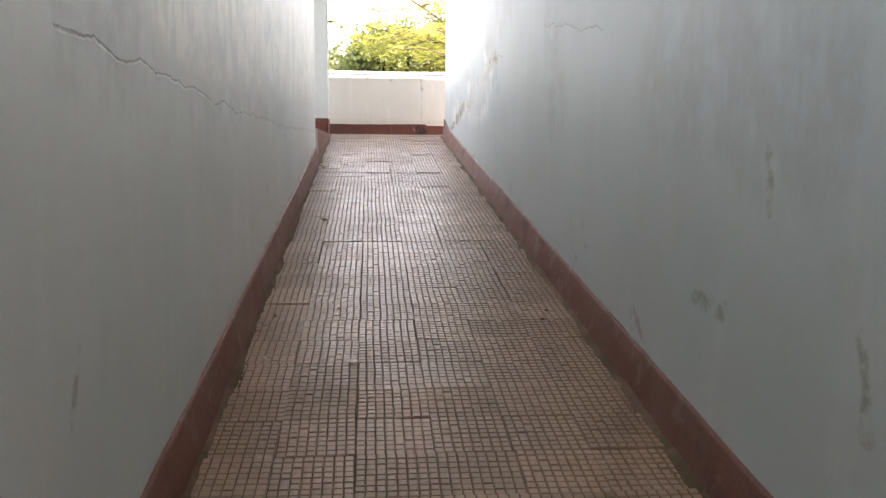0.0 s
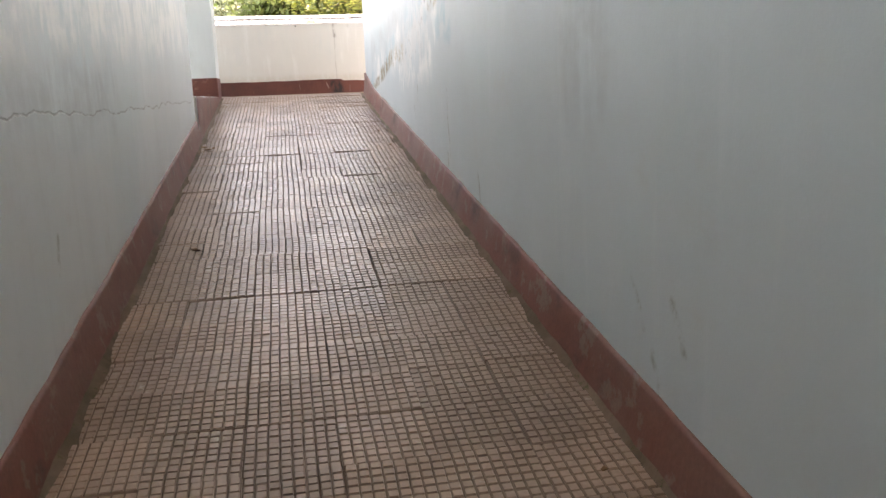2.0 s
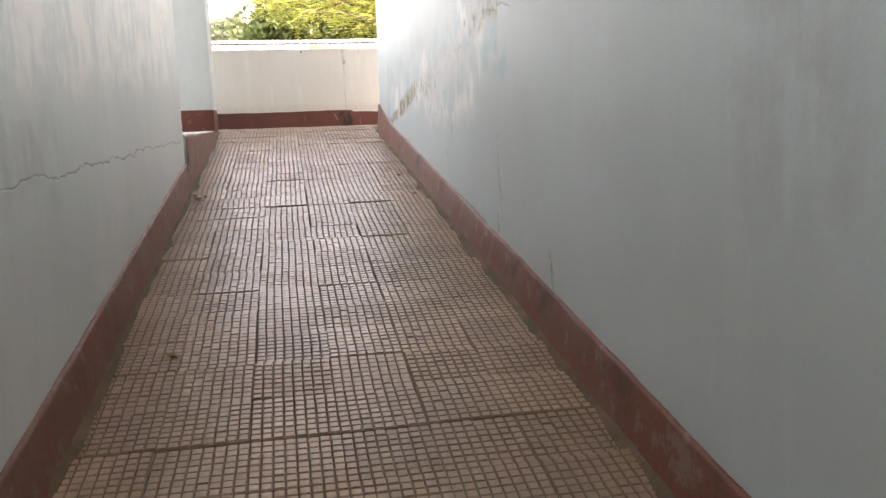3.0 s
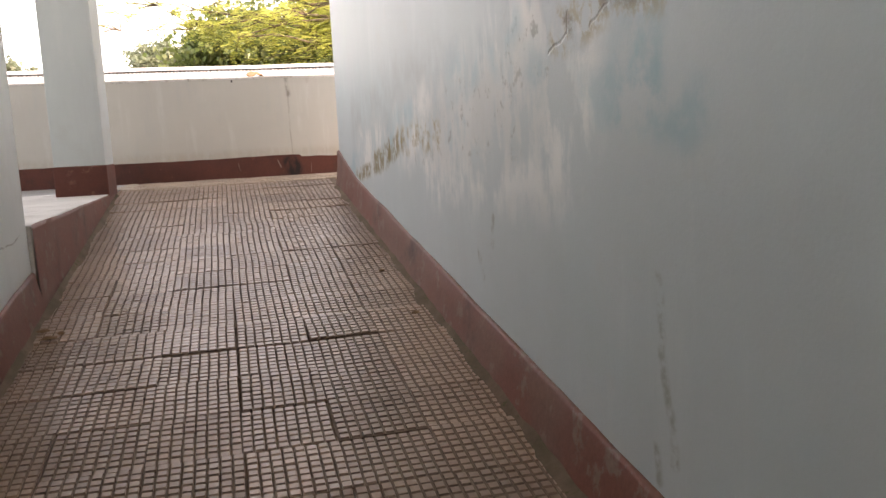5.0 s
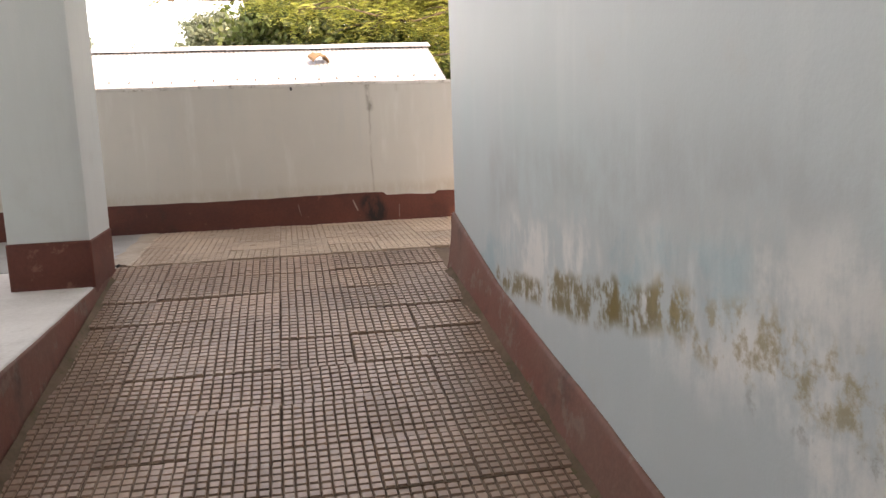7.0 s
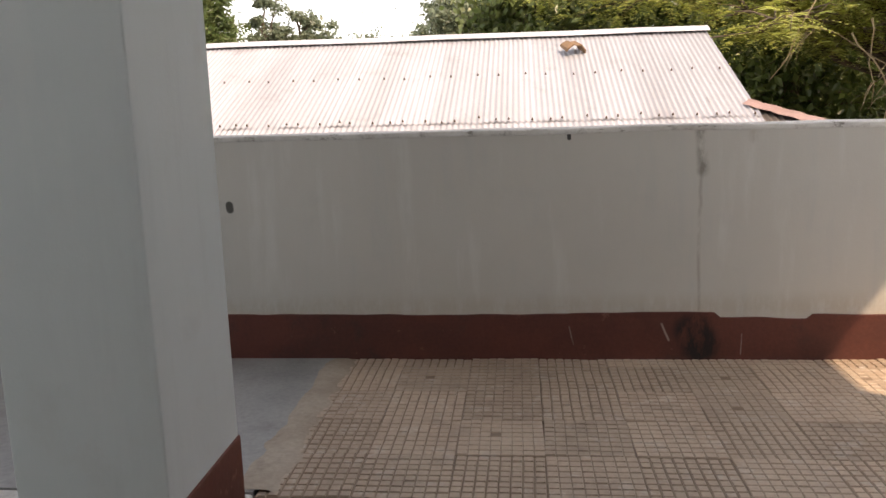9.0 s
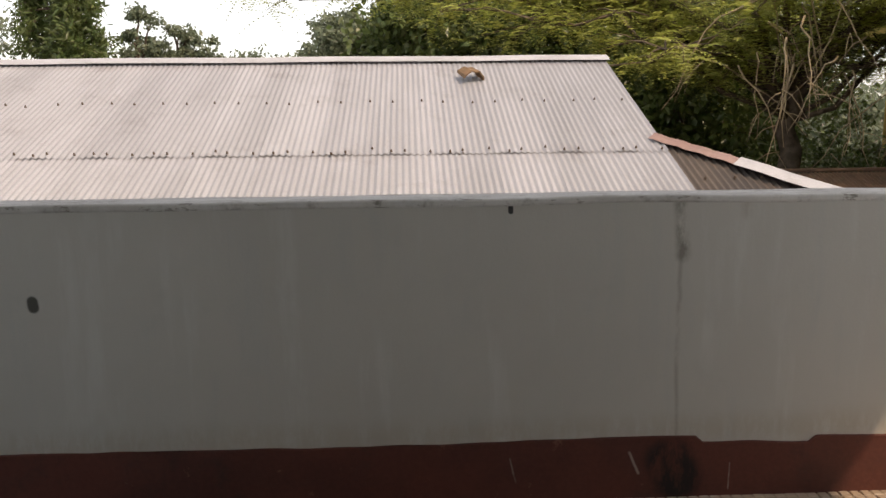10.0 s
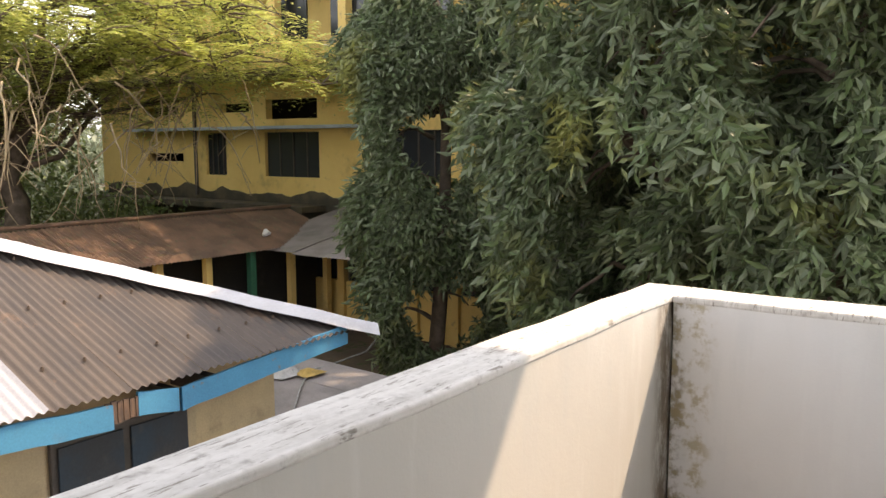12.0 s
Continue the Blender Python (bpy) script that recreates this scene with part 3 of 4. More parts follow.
house = empty("house", (0, 21, GROUND), "low house with a whitish corrugated tin roof and blue eaves", "house")
SHEET = PITCH * 9
lap_y = 21.58
low_me = sheet("roof_sheet_low", SHEET, RY0, lap_y + 0.15)
top_me = sheet("roof_sheet_top", SHEET, lap_y, RY1 - 0.02, 0.014)
bolt_bm = bmesh.new()
bmesh.ops.create_cone(bolt_bm, cap_ends=True, segments=7, radius1=0.016, radius2=0.008, depth=0.03)
bolt_me = bpy.data.meshes.new("bolt")
bolt_bm.to_mesh(bolt_me)
bolt_bm.free()
bolt_me.materials.append(M["bolt"])
count = 19
for i in range(count):
    x = XV - (i + 1) * SHEET
    for me, lift in ((low_me, 0), (top_me, 0)):
        o = place("roof_sheet", me, None, Matrix.Translation((x, 0, 0.0)))
        under(house, o)
    for y, nb in ((19.35, 2), (20.35, 2), (21.62, 3), (23.15, 2)):
        for k in range(nb):
            bx = x + PITCH * round((k + 0.5) * 9 / nb) + rng.normal(0, 0.008)
            by = y + rng.normal(0, 0.03)
            o = place("bolt", bolt_me, None, pose(bx, by, roof_z(by) + 0.035 + (0.01 if y > lap_y else 0), 21, 0, 0))
            under(house, o)
def hip_y(x):
    return 21.95 + (x - XV) * (RY0 - 21.95) / (XH - XV)


for i in range(5):
    x = XV + i * (XH - XV) / 5
    w = (XH - XV) / 5
    me = sheet("old_roof_sheet", w, RY0, 22.5, -0.012, M["tin_brown"], lambda u: hip_y(u), x)
    under(house, place("roof_sheet", me, None, Matrix.Translation((x, 0, 0)), "rusted brown corrugated sheet"))
    for y in (19.3, 20.1, 20.9):
        for k in range(2):
            bx = x + 0.2 + 0.33 * k
            if y < hip_y(bx) - 0.15:
                under(house, place("bolt", bolt_me, None, pose(bx, y, roof_z(y) + 0.01, 21, 0, 0)))


def angle_strip(p0, p1, half, drop, material, name, label):
    """A folded flashing from p0 to p1."""
    p0, p1 = Vector(p0), Vector(p1)
    d = (p1 - p0).normalized()
    side = d.cross(Vector((0, 0, 1))).normalized()
    vs, fs = [], []
    n = 12
    for i in range(n + 1):
        c = p0.lerp(p1, i / n) + Vector((0, 0, 0.006 * math.sin(i * 2.1)))
        for s, dz in ((-half, -drop), (-half * 0.3, -0.012), (0, 0.012), (half * 0.3, -0.012), (half, -drop)):
            vs.append(c + side * s + Vector((0, 0, dz)))
    for i in range(n):
        for k in range(4):
            a = i * 5 + k
            fs.append((a, a + 1, a + 6, a + 5))
    return under(house, place(name, mesh_of(name, vs, fs, material), None, None, label))


angle_strip((XV + 0.05, RY1, RZ1 + 0.05), (-9.2, RY1, RZ1 + 0.05), 0.24, 0.08, M["ridge"], "ridge_cap", "white folded tin ridge cap")
hc = (4.55, hip_y(4.55), roof_z(hip_y(4.55)) + 0.06)
angle_strip((XV - 0.05, hip_y(XV - 0.05), roof_z(hip_y(XV - 0.05)) + 0.045), hc, 0.16, 0.05, M["ridge_rust"], "hip_cap", "rusty pink hip flashing")
angle_strip((hc[0] - 0.05, hc[1] + 0.045, hc[2] + 0.03), (XH + 0.12, RY0 - 0.12, RZ0 + 0.02), 0.22, 0.06, M["ridge"], "hip_cap", "white hip flashing")
# the slopes turned away, the gable and the walls
bm = bmesh.new()
for q in (((-9.2, RY1, RZ1 - 0.02), (XV, RY1, RZ1 - 0.02), (XV, 31.0, RZ0), (-9.2, 31.0, RZ0)),):
    bm.faces.new([bm.verts.new(v) for v in q])
under(house, part("back_slope", bm, M["tin"]))
bm = bmesh.new()
bm.faces.new([bm.verts.new(v) for v in ((XV, hip_y(XV), roof_z(hip_y(XV)) - 0.03), (XH, RY0 + 0.02, RZ0 - 0.03), (XH, 27.5, RZ0 - 0.03), (XV, 26.5, roof_z(hip_y(XV)) - 0.03))])
under(house, part("hip_slope", bm, M["tin_brown"]))
bm = bmesh.new()
bm.faces.new([bm.verts.new(v) for v in ((XV - 0.03, RY0 + 0.5, RZ0 - 0.1), (XV - 0.03, RY1, RZ1 - 0.06), (XV - 0.03, 30.9, RZ0 - 0.1))])
under(house, part("gable", bm, M["wood_dark"]))


def fascia(x0, x1, dz=0.0, tilt=0.0, depth=0.2):
    bm = bmesh.new()
    add_box(bm, x0, x1, RY0 + 0.03, RY0 + 0.06, RZ0 - 0.04 - depth + dz, RZ0 - 0.04 + dz)
    bmesh.ops.subdivide_edges(bm, edges=[e for e in bm.edges if abs(e.verts[0].co.x - e.verts[1].co.x) > 0.1], cuts=14)
    for v in bm.verts:
        v.co.z += tilt * (v.co.x - x0) + noise.noise(v.co * 5) * 0.012
    return under(house, part("fascia_board", bm, M["blue"], None, "peeling blue fascia board"))


fascia(-9.2, 3.3, 0.02, 0.0, 0.18)
fascia(3.302, 4.26, 0.02, -0.08, 0.19)
fascia(4.47, 4.83, -0.01, -0.14, 0.19)
fascia(4.86, 6.79, -0.07, 0.083, 0.19)
# splintered bare timber where the board has broken
for k in range(7):
    a = 4.2 + 0.05 * k
    under(house, part("splinter", boxed(a, a + 0.043, RY0 + 0.035, RY0 + 0.055, 1.92 - 0.05 * abs(noise.noise((k * 1.7, 3, 0))), 2.07 + 0.03 * noise.noise((k * 2.3, 1, 0))), M["bare_wood"], None, "splintered bare brown timber"))
under(house, part("rafter_end", boxed(4.8, 4.88, RY0 + 0.065, 19.4, 1.84, 2.02), M["wood_dark"]))
under(house, part("wall", boxed(-9.0, 5.4, 19.45, 30.5, GROUND, RZ0 + 0.2), M["cream"], None, "stained cream plaster wall"))
under(house, part("wall", boxed(5.402, 6.6, 19.75, 27.0, GROUND, RZ0 + 0.05), M["cream"], None, "stained cream plaster wall"))
for wx0, wx1 in ((4.04, 5.28), (1.6, 2.9)):
    wfr = under(house, part("window", boxed(wx0, wx1, 19.40, 19.447, 0.75, 1.72, 0, 0.01), M["wood_dark"], None, "dark blue shuttered window"))
    for k in range(2):
        a = wx0 + 0.05 + k * (wx1 - wx0) / 2
        part("shutter", boxed(a, a + (wx1 - wx0) / 2 - 0.07, 19.375, 19.398, 0.8, 1.66, 0, 0.006), M["shutter"], None).parent = wfr
under(house, part("rafter_end", boxed(5.15, 5.25, RY0 + 0.1, 19.75, RZ0 - 0.25, RZ0 - 0.1), M["wood_dark"]))

# loose broken piece of ridge tile on the roof
vs, fs = [], []
for i in range(9):
    a = math.pi * i / 8
    for y in (0.0, 0.13, 0.27):
        vs.append((0.17 * math.cos(a) + 0.05 * y * i / 8, y, 0.13 * math.sin(a) * (1 - y * 0.9) + 0.012 * math.sin(i * 2.7)))
for i in range(8):
    for k in range(2):
        a = i * 3 + k
        fs.append((a, a + 1, a + 4, a + 3))
ty = 24.0
shard = tagged(place("roof_tile_shard", mesh_of("roof_tile_shard", vs, fs, M["leaf_dry"]), None, pose(1.66, ty - 0.1, roof_z(ty) + 0.02, 22, 4, 25)), "broken curved brown tile lying on the tin roof", "roof tile")
sol = shard.modifiers.new("thickness", "SOLIDIFY")
sol.thickness = 0.02

# ---- low rusty sheds beyond ----
def flat_sheet(name, w, run, rise, material, pitch=0.1):
    """A corrugated sheet with its ridges down the slope; x along the eave, y up the slope."""
    n = max(6, round(w / pitch) * 4)
    vs, fs = [], []
    for i in range(n + 1):
        c = 0.016 * math.cos(2 * math.pi * i / 4)
        for k in range(2):
            vs.append((w * i / n, run * k, rise * k + c))
    for i in range(n):
        fs.append((i * 2, i * 2 + 2, i * 2 + 3, i * 2 + 1))
    return mesh_of(name, vs, fs, material)


shed = empty("shed", (12, 30, GROUND), "long low shed with a heavily rusted tin roof", "shed")
me = flat_sheet("rusty_sheet", 1.02, 2.25, 0.75, M["tin_rust"])
for i in range(12):
    under(shed, place("roof_sheet", me, None, pose(4.6 + i, 27.95, 1.52 + rng.normal(0, 0.012), 0, 0, rng.normal(0, 0.3))))
under(shed, part("ridge_cap", boxed(4.5, 16.7, 30.08, 30.34, 2.26, 2.33, 0, 0.02), M["tin_rust"]))
under(shed, part("back_wall", boxed(4.6, 16.6, 30.1, 30.3, GROUND, 2.25), M["mould"]))
# shade under the eave is put into this wall's colour
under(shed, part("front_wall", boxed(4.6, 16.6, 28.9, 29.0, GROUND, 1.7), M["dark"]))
for i in range(9):
    under(shed, part("post", boxed(6.0 + i * 1.25, 6.16 + i * 1.25, 28.1, 28.25, GROUND, 1.55), M["green_post"] if i == 6 else M["yellow"], None, "yellow painted post" if i != 6 else "green painted post"))
tagged(place("litter_bag", mesh_of("litter_bag", *(lambda g: (g[0], g[1]))(tube([(0, 0, 0), (0.1, 0.02, 0.06), (0.22, 0.0, 0.02)], [0.04, 0.1, 0.03], 6)), M["paper"]), None, pose(14.35, 28.6, 1.78)), "crumpled white plastic bag lying on the rusty roof", "litter")

veranda = empty("veranda", (16, 25, GROUND), "yellow veranda wing with a grey tin roof and dark windows", "veranda")
me = flat_sheet("grey_sheet", 1.02, 3.9, 0.74, M["tin_grey"])
for i in range(12):
    under(veranda, place("roof_sheet", me, None, pose(14.05 + rng.normal(0, 0.03), 29.3 - i, 1.47 + rng.normal(0, 0.012), 0, 0, -90)))
under(veranda, part("wall", boxed(16.4, 16.55, 16.5, 29.2, 0.35 - 1.15, 0.45), M["yellow"], None, "yellow limewashed dado"))
# coloured near-black in place of the veranda's inner shade
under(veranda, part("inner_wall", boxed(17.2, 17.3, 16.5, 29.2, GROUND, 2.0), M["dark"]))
for i in range(11):
    y = 17.0 + i * 1.2
    under(veranda, part("post", boxed(16.3, 16.52, y, y + 0.22, GROUND, 1.85), M["yellow"]))
    fr = under(veranda, part("window", boxed(16.46, 16.5, y + 0.24, y + 1.18, 0.46, 1.8), M["glass"], None, "dark glazed window"))
    for k in range(3):
        part("mullion", boxed(16.43, 16.455, y + 0.25 + k * 0.43, y + 0.29 + k * 0.43, 0.46, 1.8), M["wood_dark"]).parent = fr
tagged(part("notice_board", boxed(16.26, 16.298, 26.2, 26.75, -0.1, 0.32, 0, 0.01), M["cloth"]), "small pale notice board with unreadable lines on the yellow wall", "sign")
for k in range(4):
    o = part("line", boxed(16.25, 16.258, 26.26, 26.68 - 0.05 * (k % 2), 0.22 - k * 0.085, 0.245 - k * 0.085), M["wood_dark"])
    o.parent = bpy.data.objects["notice_board"]

# little lean-to roof with rubbish on it
leanto = empty("lean_to", (9.0, 22.7, GROUND), "low lean-to with a flat grey tin roof", "shed")
me = flat_sheet("leanto_sheet", 1.02, 3.3, 0.08, M["tin_grey"])
for i in range(4):
    under(leanto, place("roof_sheet", me, None, pose(7.0 + i, 21.1, 0.15 + rng.normal(0, 0.01))))
for x in (7.1, 10.85):
    for y in (21.3, 24.2):
        under(leanto, part("post", boxed(x, x + 0.1, y, y + 0.1, GROUND, 0.155), M["wood_dark"]))


def rag(name, at, size, material, label, seed):
    bm = bmesh.new()
    bmesh.ops.create_grid(bm, x_segments=14, y_segments=14, size=size)
    for v in bm.verts:
        r = v.co.length / size
        v.co.z = 0.03 + max(0, 0.16 * size * 3 * (1 - r) * (0.6 + noise.noise(v.co * 9 + Vector((seed, 0, 0)))))
        v.co.x *= 1 + 0.3 * noise.noise(v.co * 4 + Vector((0, seed, 0)))
    o = part(name, bm, material)
    o.matrix_basis = pose(*at)
    return tagged(o, label, "rag")


rag("rag", (10.05, 23.35, 0.20), 0.32, M["cloth"], "grey crumpled cloth thrown on the tin roof", 1)
rag("rag", (10.25, 23.0, 0.20), 0.22, M["cloth_yellow"], "yellow torn plastic on the tin roof", 4)
CABLE = [Vector(p) for p in ((8.9, 21.9, 0.2), (9.6, 22.5, 0.21), (10.4, 23.1, 0.22), (11.0, 23.2, 0.16), (12.4, 23.6, 0.05), (14.2, 24.4, 0.3), (15.6, 25.2, 0.95), (16.2, 25.6, 1.75))]
v, f = tube(CABLE, [0.016] * len(CABLE), 5)
tagged(place("cable", mesh_of("cable", v, f, M["cable"], True)), "slack grey cable hanging over the low roof", "cable")

# ---- the yellow building ----
XF = 18.5
school = empty("building", (XF, 31, GROUND), "yellow limewashed building of several storeys with mouldy bands", "building")


def pierced(y0, y1, z0, z1, holes, x0, x1):
    """A wall along y with openings (y0, y1, z0, z1) cut through."""
    ys = sorted({y0, y1, *[h[0] for h in holes], *[h[1] for h in holes]})
    zs = sorted({z0, z1, *[h[2] for h in holes], *[h[3] for h in holes]})
    bm = bmesh.new()
    for a, b in zip(ys, ys[1:]):
        for c, d in zip(zs, zs[1:]):
            if not any(h[0] < (a + b) / 2 < h[1] and h[2] < (c + d) / 2 < h[3] for h in holes):
                add_box(bm, x0, x1, a, b, c, d)
    bmesh.ops.remove_doubles(bm, verts=bm.verts, dist=0.0005)
    return bm


holes = [(37.2, 39.3, 3.40, 3.68), (34.95, 36.0, 2.98, 4.35), (30.75, 33.1, 2.98, 4.35), (37.4, 39.4, 5.0, 5.28), (33.8, 35.2, 5.0, 5.28), (30.8, 33.0, 4.75, 5.35),
         (26.0, 28.2, 2.98, 4.35), (21.5, 23.7, 2.98, 4.35), (26.0, 28.2, 4.75, 5.35)]
under(school, part("wall", pierced(14.0, 41.9, 2.3, 6.0, holes, XF, XF + 0.25), M["yellow"], None, "yellow limewashed wall with dark openings"))
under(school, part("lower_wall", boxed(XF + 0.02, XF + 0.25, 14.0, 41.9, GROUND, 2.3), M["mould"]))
# the gloom behind the openings is this wall's own colour
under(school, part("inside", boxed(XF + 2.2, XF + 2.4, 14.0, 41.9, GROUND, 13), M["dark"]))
under(school, part("side_wall", boxed(XF + 0.02, XF + 9, 41.9, 42.1, GROUND, 13), M["yellow"]))
under(school, part("sunshade", boxed(XF - 0.5, XF - 0.002, 27.5, 39.9, 4.44, 4.53, 0, 0.01), M["ledge"], None, "pale blue concrete sunshade"))
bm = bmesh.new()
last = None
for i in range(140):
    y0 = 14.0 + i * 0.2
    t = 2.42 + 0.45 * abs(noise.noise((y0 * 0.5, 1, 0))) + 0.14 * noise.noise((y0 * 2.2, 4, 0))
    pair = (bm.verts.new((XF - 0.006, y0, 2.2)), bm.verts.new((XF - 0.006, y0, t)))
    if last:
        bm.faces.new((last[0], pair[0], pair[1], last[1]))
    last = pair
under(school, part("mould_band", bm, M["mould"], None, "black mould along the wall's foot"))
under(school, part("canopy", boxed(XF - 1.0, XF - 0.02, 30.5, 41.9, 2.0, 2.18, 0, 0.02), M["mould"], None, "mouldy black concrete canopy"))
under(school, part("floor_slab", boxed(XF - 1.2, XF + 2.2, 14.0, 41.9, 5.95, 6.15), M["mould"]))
under(school, part("balcony_wall", boxed(XF - 1.2, XF - 1.08, 14.0, 41.9, 6.15, 6.85, 0, 0.015), M["yellow"], None, "yellow balcony wall"))
under(school, part("upper_wall", boxed(XF + 0.6, XF + 0.8, 14.0, 41.9, 6.15, 9.2), M["yellow"]))
for i in range(10):
    y = 15.0 + i * 2.7
    under(school, part("column", boxed(XF - 1.2, XF - 0.95, y, y + 0.28, 6.85, 9.0), M["yellow"]))
    w = under(school, part("window", boxed(XF + 0.54, XF + 0.6, y + 0.5, y + 2.2, 6.9, 8.7), M["glass"], None, "dark upper window"))
    part("mullion", boxed(XF + 0.5, XF + 0.54, y + 1.32, y + 1.38, 6.9, 8.7), M["wood_dark"]).parent = w
under(school, part("roof_slab", boxed(XF - 1.6, XF + 9, 13.8, 42.3, 9.0, 9.25), M["mould"]))
for (a, b, c, d) in holes[1:3] + holes[6:8]:
    w = under(school, part("window", boxed(XF + 0.12, XF + 0.15, a, b, c, d), M["glass"], None, "dark open window"))
    for k in range(1, 4):
        yy = a + (b - a) * k / 4
        part("mullion", boxed(XF + 0.08, XF + 0.115, yy - 0.025, yy + 0.025, c, d), M["wood_dark"]).parent = w
tinroof = tagged(part("tin_canopy", boxed(14.5, 18.0, 43.5, 49.0, 7.6, 7.68), M["ridge"]), "distant pale tin roof glimpsed through branches", "roof")
tinroof2 = under(school, part("drainpipe", boxed(XF - 0.12, XF - 0.03, 36.4, 36.48, 2.3, 6.0), M["wood_dark"]))
part("post", boxed(14.6, 14.8, 43.6, 43.8, GROUND, 7.6), M["wood_dark"], tinroof)
part("post", boxed(17.7, 17.9, 48.6, 48.8, GROUND, 7.6), M["wood_dark"], tinroof)


# ---- trees ----
def leaf_mesh(name, at, out, length, width, material, droop=0.5, fold=0.25, r=None):
    """Folded diamond leaves: positions, directions, lengths."""
    n = len(at)
    d = out / np.linalg.norm(out, axis=1, keepdims=True)
    d[:, 2] -= droop
    d /= np.linalg.norm(d, axis=1, keepdims=True)
    rnd = r.normal(size=(n, 3))
    s = np.cross(d, rnd)
    s /= np.linalg.norm(s, axis=1, keepdims=True) + 1e-9
    u = np.cross(s, d)
    L = length * r.uniform(0.6, 1.25, (n, 1))
    W = width * r.uniform(0.7, 1.2, (n, 1))
    v = np.stack([at, at + d * L * 0.45 + s * W - u * W * fold, at + d * L, at + d * L * 0.45 - s * W - u * W * fold], 1).reshape(-1, 3)
    b = np.arange(n)[:, None] * 4
    f = np.concatenate([b + [0, 1, 2], b + [0, 2, 3]], 1).reshape(-1, 3)
    me = bpy.data.meshes.new(name)
    me.from_pydata(v.tolist(), [], f.tolist())
    me.materials.append(material)
    return me


def lumps(p, s, seed):
    return np.sin(p[:, 0] * s + seed) * np.sin(p[:, 1] * s * 1.1 + 2 * seed) + np.sin(p[:, 2] * s * 0.9 + seed * 3) * 0.7


def limbs(points_list, sides=7):
    return join_geo([tube(p, rr, sides) for p, rr in points_list])


def bent(a, b, n, sag, r):
    a, b = Vector(a), Vector(b)
    pts = []
    for i in range(n + 1):
        t = i / n
        w = Vector(r.normal(0, 1, 3)) * (b - a).length * 0.025 * (0 < i < n)
        pts.append(a.lerp(b, t) + Vector((0, 0, sag * math.sin(math.pi * t))) + w)
    return pts


def weeping_tree(x, y, height, radius, base, seed, clusters, leaf=0.2, label=""):
    """A dark, dense, drooping evergreen: column of hanging leaf bunches round a trunk."""
    r = np.random.default_rng(seed)
    tree = empty("tree", (x, y, GROUND), label, "tree", "dark evergreen trees by the yard")
    br = [(bent((x, y, GROUND - 0.1), (x + r.normal(0, 0.2), y, height * 0.95), 10, 0, r), list(np.linspace(0.17, 0.03, 11)))]
    for i in range(26):
        z = base + (height - base) * (0.03 + 0.92 * r.random())
        a = r.uniform(0, 2 * math.pi)
        R = radius * r.uniform(0.55, 0.9)
        br.append((bent((x, y, z), (x + R * math.cos(a), y + R * math.sin(a), z - 0.15 * R), 5, 0.25 * R, r), list(np.linspace(0.05, 0.01, 6))))
    under(tree, place("trunk", mesh_of("trunk", *limbs(br), M["bark"], True), None, None, "dark slender trunk with drooping limbs"))
    n = clusters
    z = base + (height - base) * r.random(n * 2)
    a = r.uniform(0, 2 * math.pi, n * 2)
    t = (z - base) / (height - base)
    R = radius * np.clip(0.62 + 0.5 * np.sin(np.pi * np.clip(t * 1.05, 0, 1)) - 0.35 * t ** 3, 0.2, None) * (1 + 0.22 * np.sin(a * 3 + z * 1.7 + seed) + 0.15 * np.sin(z * 4.1 + a))
    q = R * np.sqrt(r.uniform(0.42, 1.0, n * 2))
    c = np.stack([x + q * np.cos(a), y + q * np.sin(a), z], 1)
    keep = lumps(c, 2.2, seed) > 0.06
    c, a = c[keep], a[keep]
    # each shoot arches out and hangs; its leaves droop to both sides
    m = 16
    tip = np.stack([np.cos(a), np.sin(a), np.zeros(len(a))], 1)
    reach = r.uniform(0.25, 0.55, (len(a), 1))
    at, out = [], []
    for k in range(m):
        t = k / (m - 1)
        at.append(c + tip * reach * t * (1.1 - 0.5 * t) - np.array([0, 0, 1]) * reach * 1.1 * t * t + r.normal(0, 0.025, c.shape))
        out.append(tip * 0.35 + r.normal(0, 0.5, c.shape))
    at, out = np.concatenate(at), np.concatenate(out)
    under(tree, place("crown", leaf_mesh("crown", at, out, leaf, leaf * 0.15, M["leaf_dark"], 0.65, 0.3, r), None, None, "dense drooping dark green leaves"))
    return tree


weeping_tree(13.35, 22.7, 9.5, 1.25, 0.0, 3, 5200, 0.20, "tall dark evergreen tree in front of the yellow wing")
weeping_tree(14.7, 19.8, 10.5, 1.45, 0.2, 5, 3200, 0.22, "dense drooping dark evergreen tree")
weeping_tree(11.6, 17.7, 10.0, 1.9, 0.2, 8, 4200, 0.235, "dense drooping dark evergreen tree")
weeping_tree(11.2, 15.4, 10.5, 1.9, 0.2, 11, 4200, 0.235, "dense drooping dark evergreen tree")
weeping_tree(11.9, 13.0, 10.0, 2.0, 0.2, 14, 3600, 0.24, "dense drooping dark evergreen tree")
weeping_tree(15.5, 16.6, 11.0, 2.3, 0.2, 17, 2400, 0.26, "dense drooping dark evergreen tree")
weeping_tree(15.8, 13.0, 11.0, 2.3, 0.2, 19, 2000, 0.26, "dense drooping dark evergreen tree")


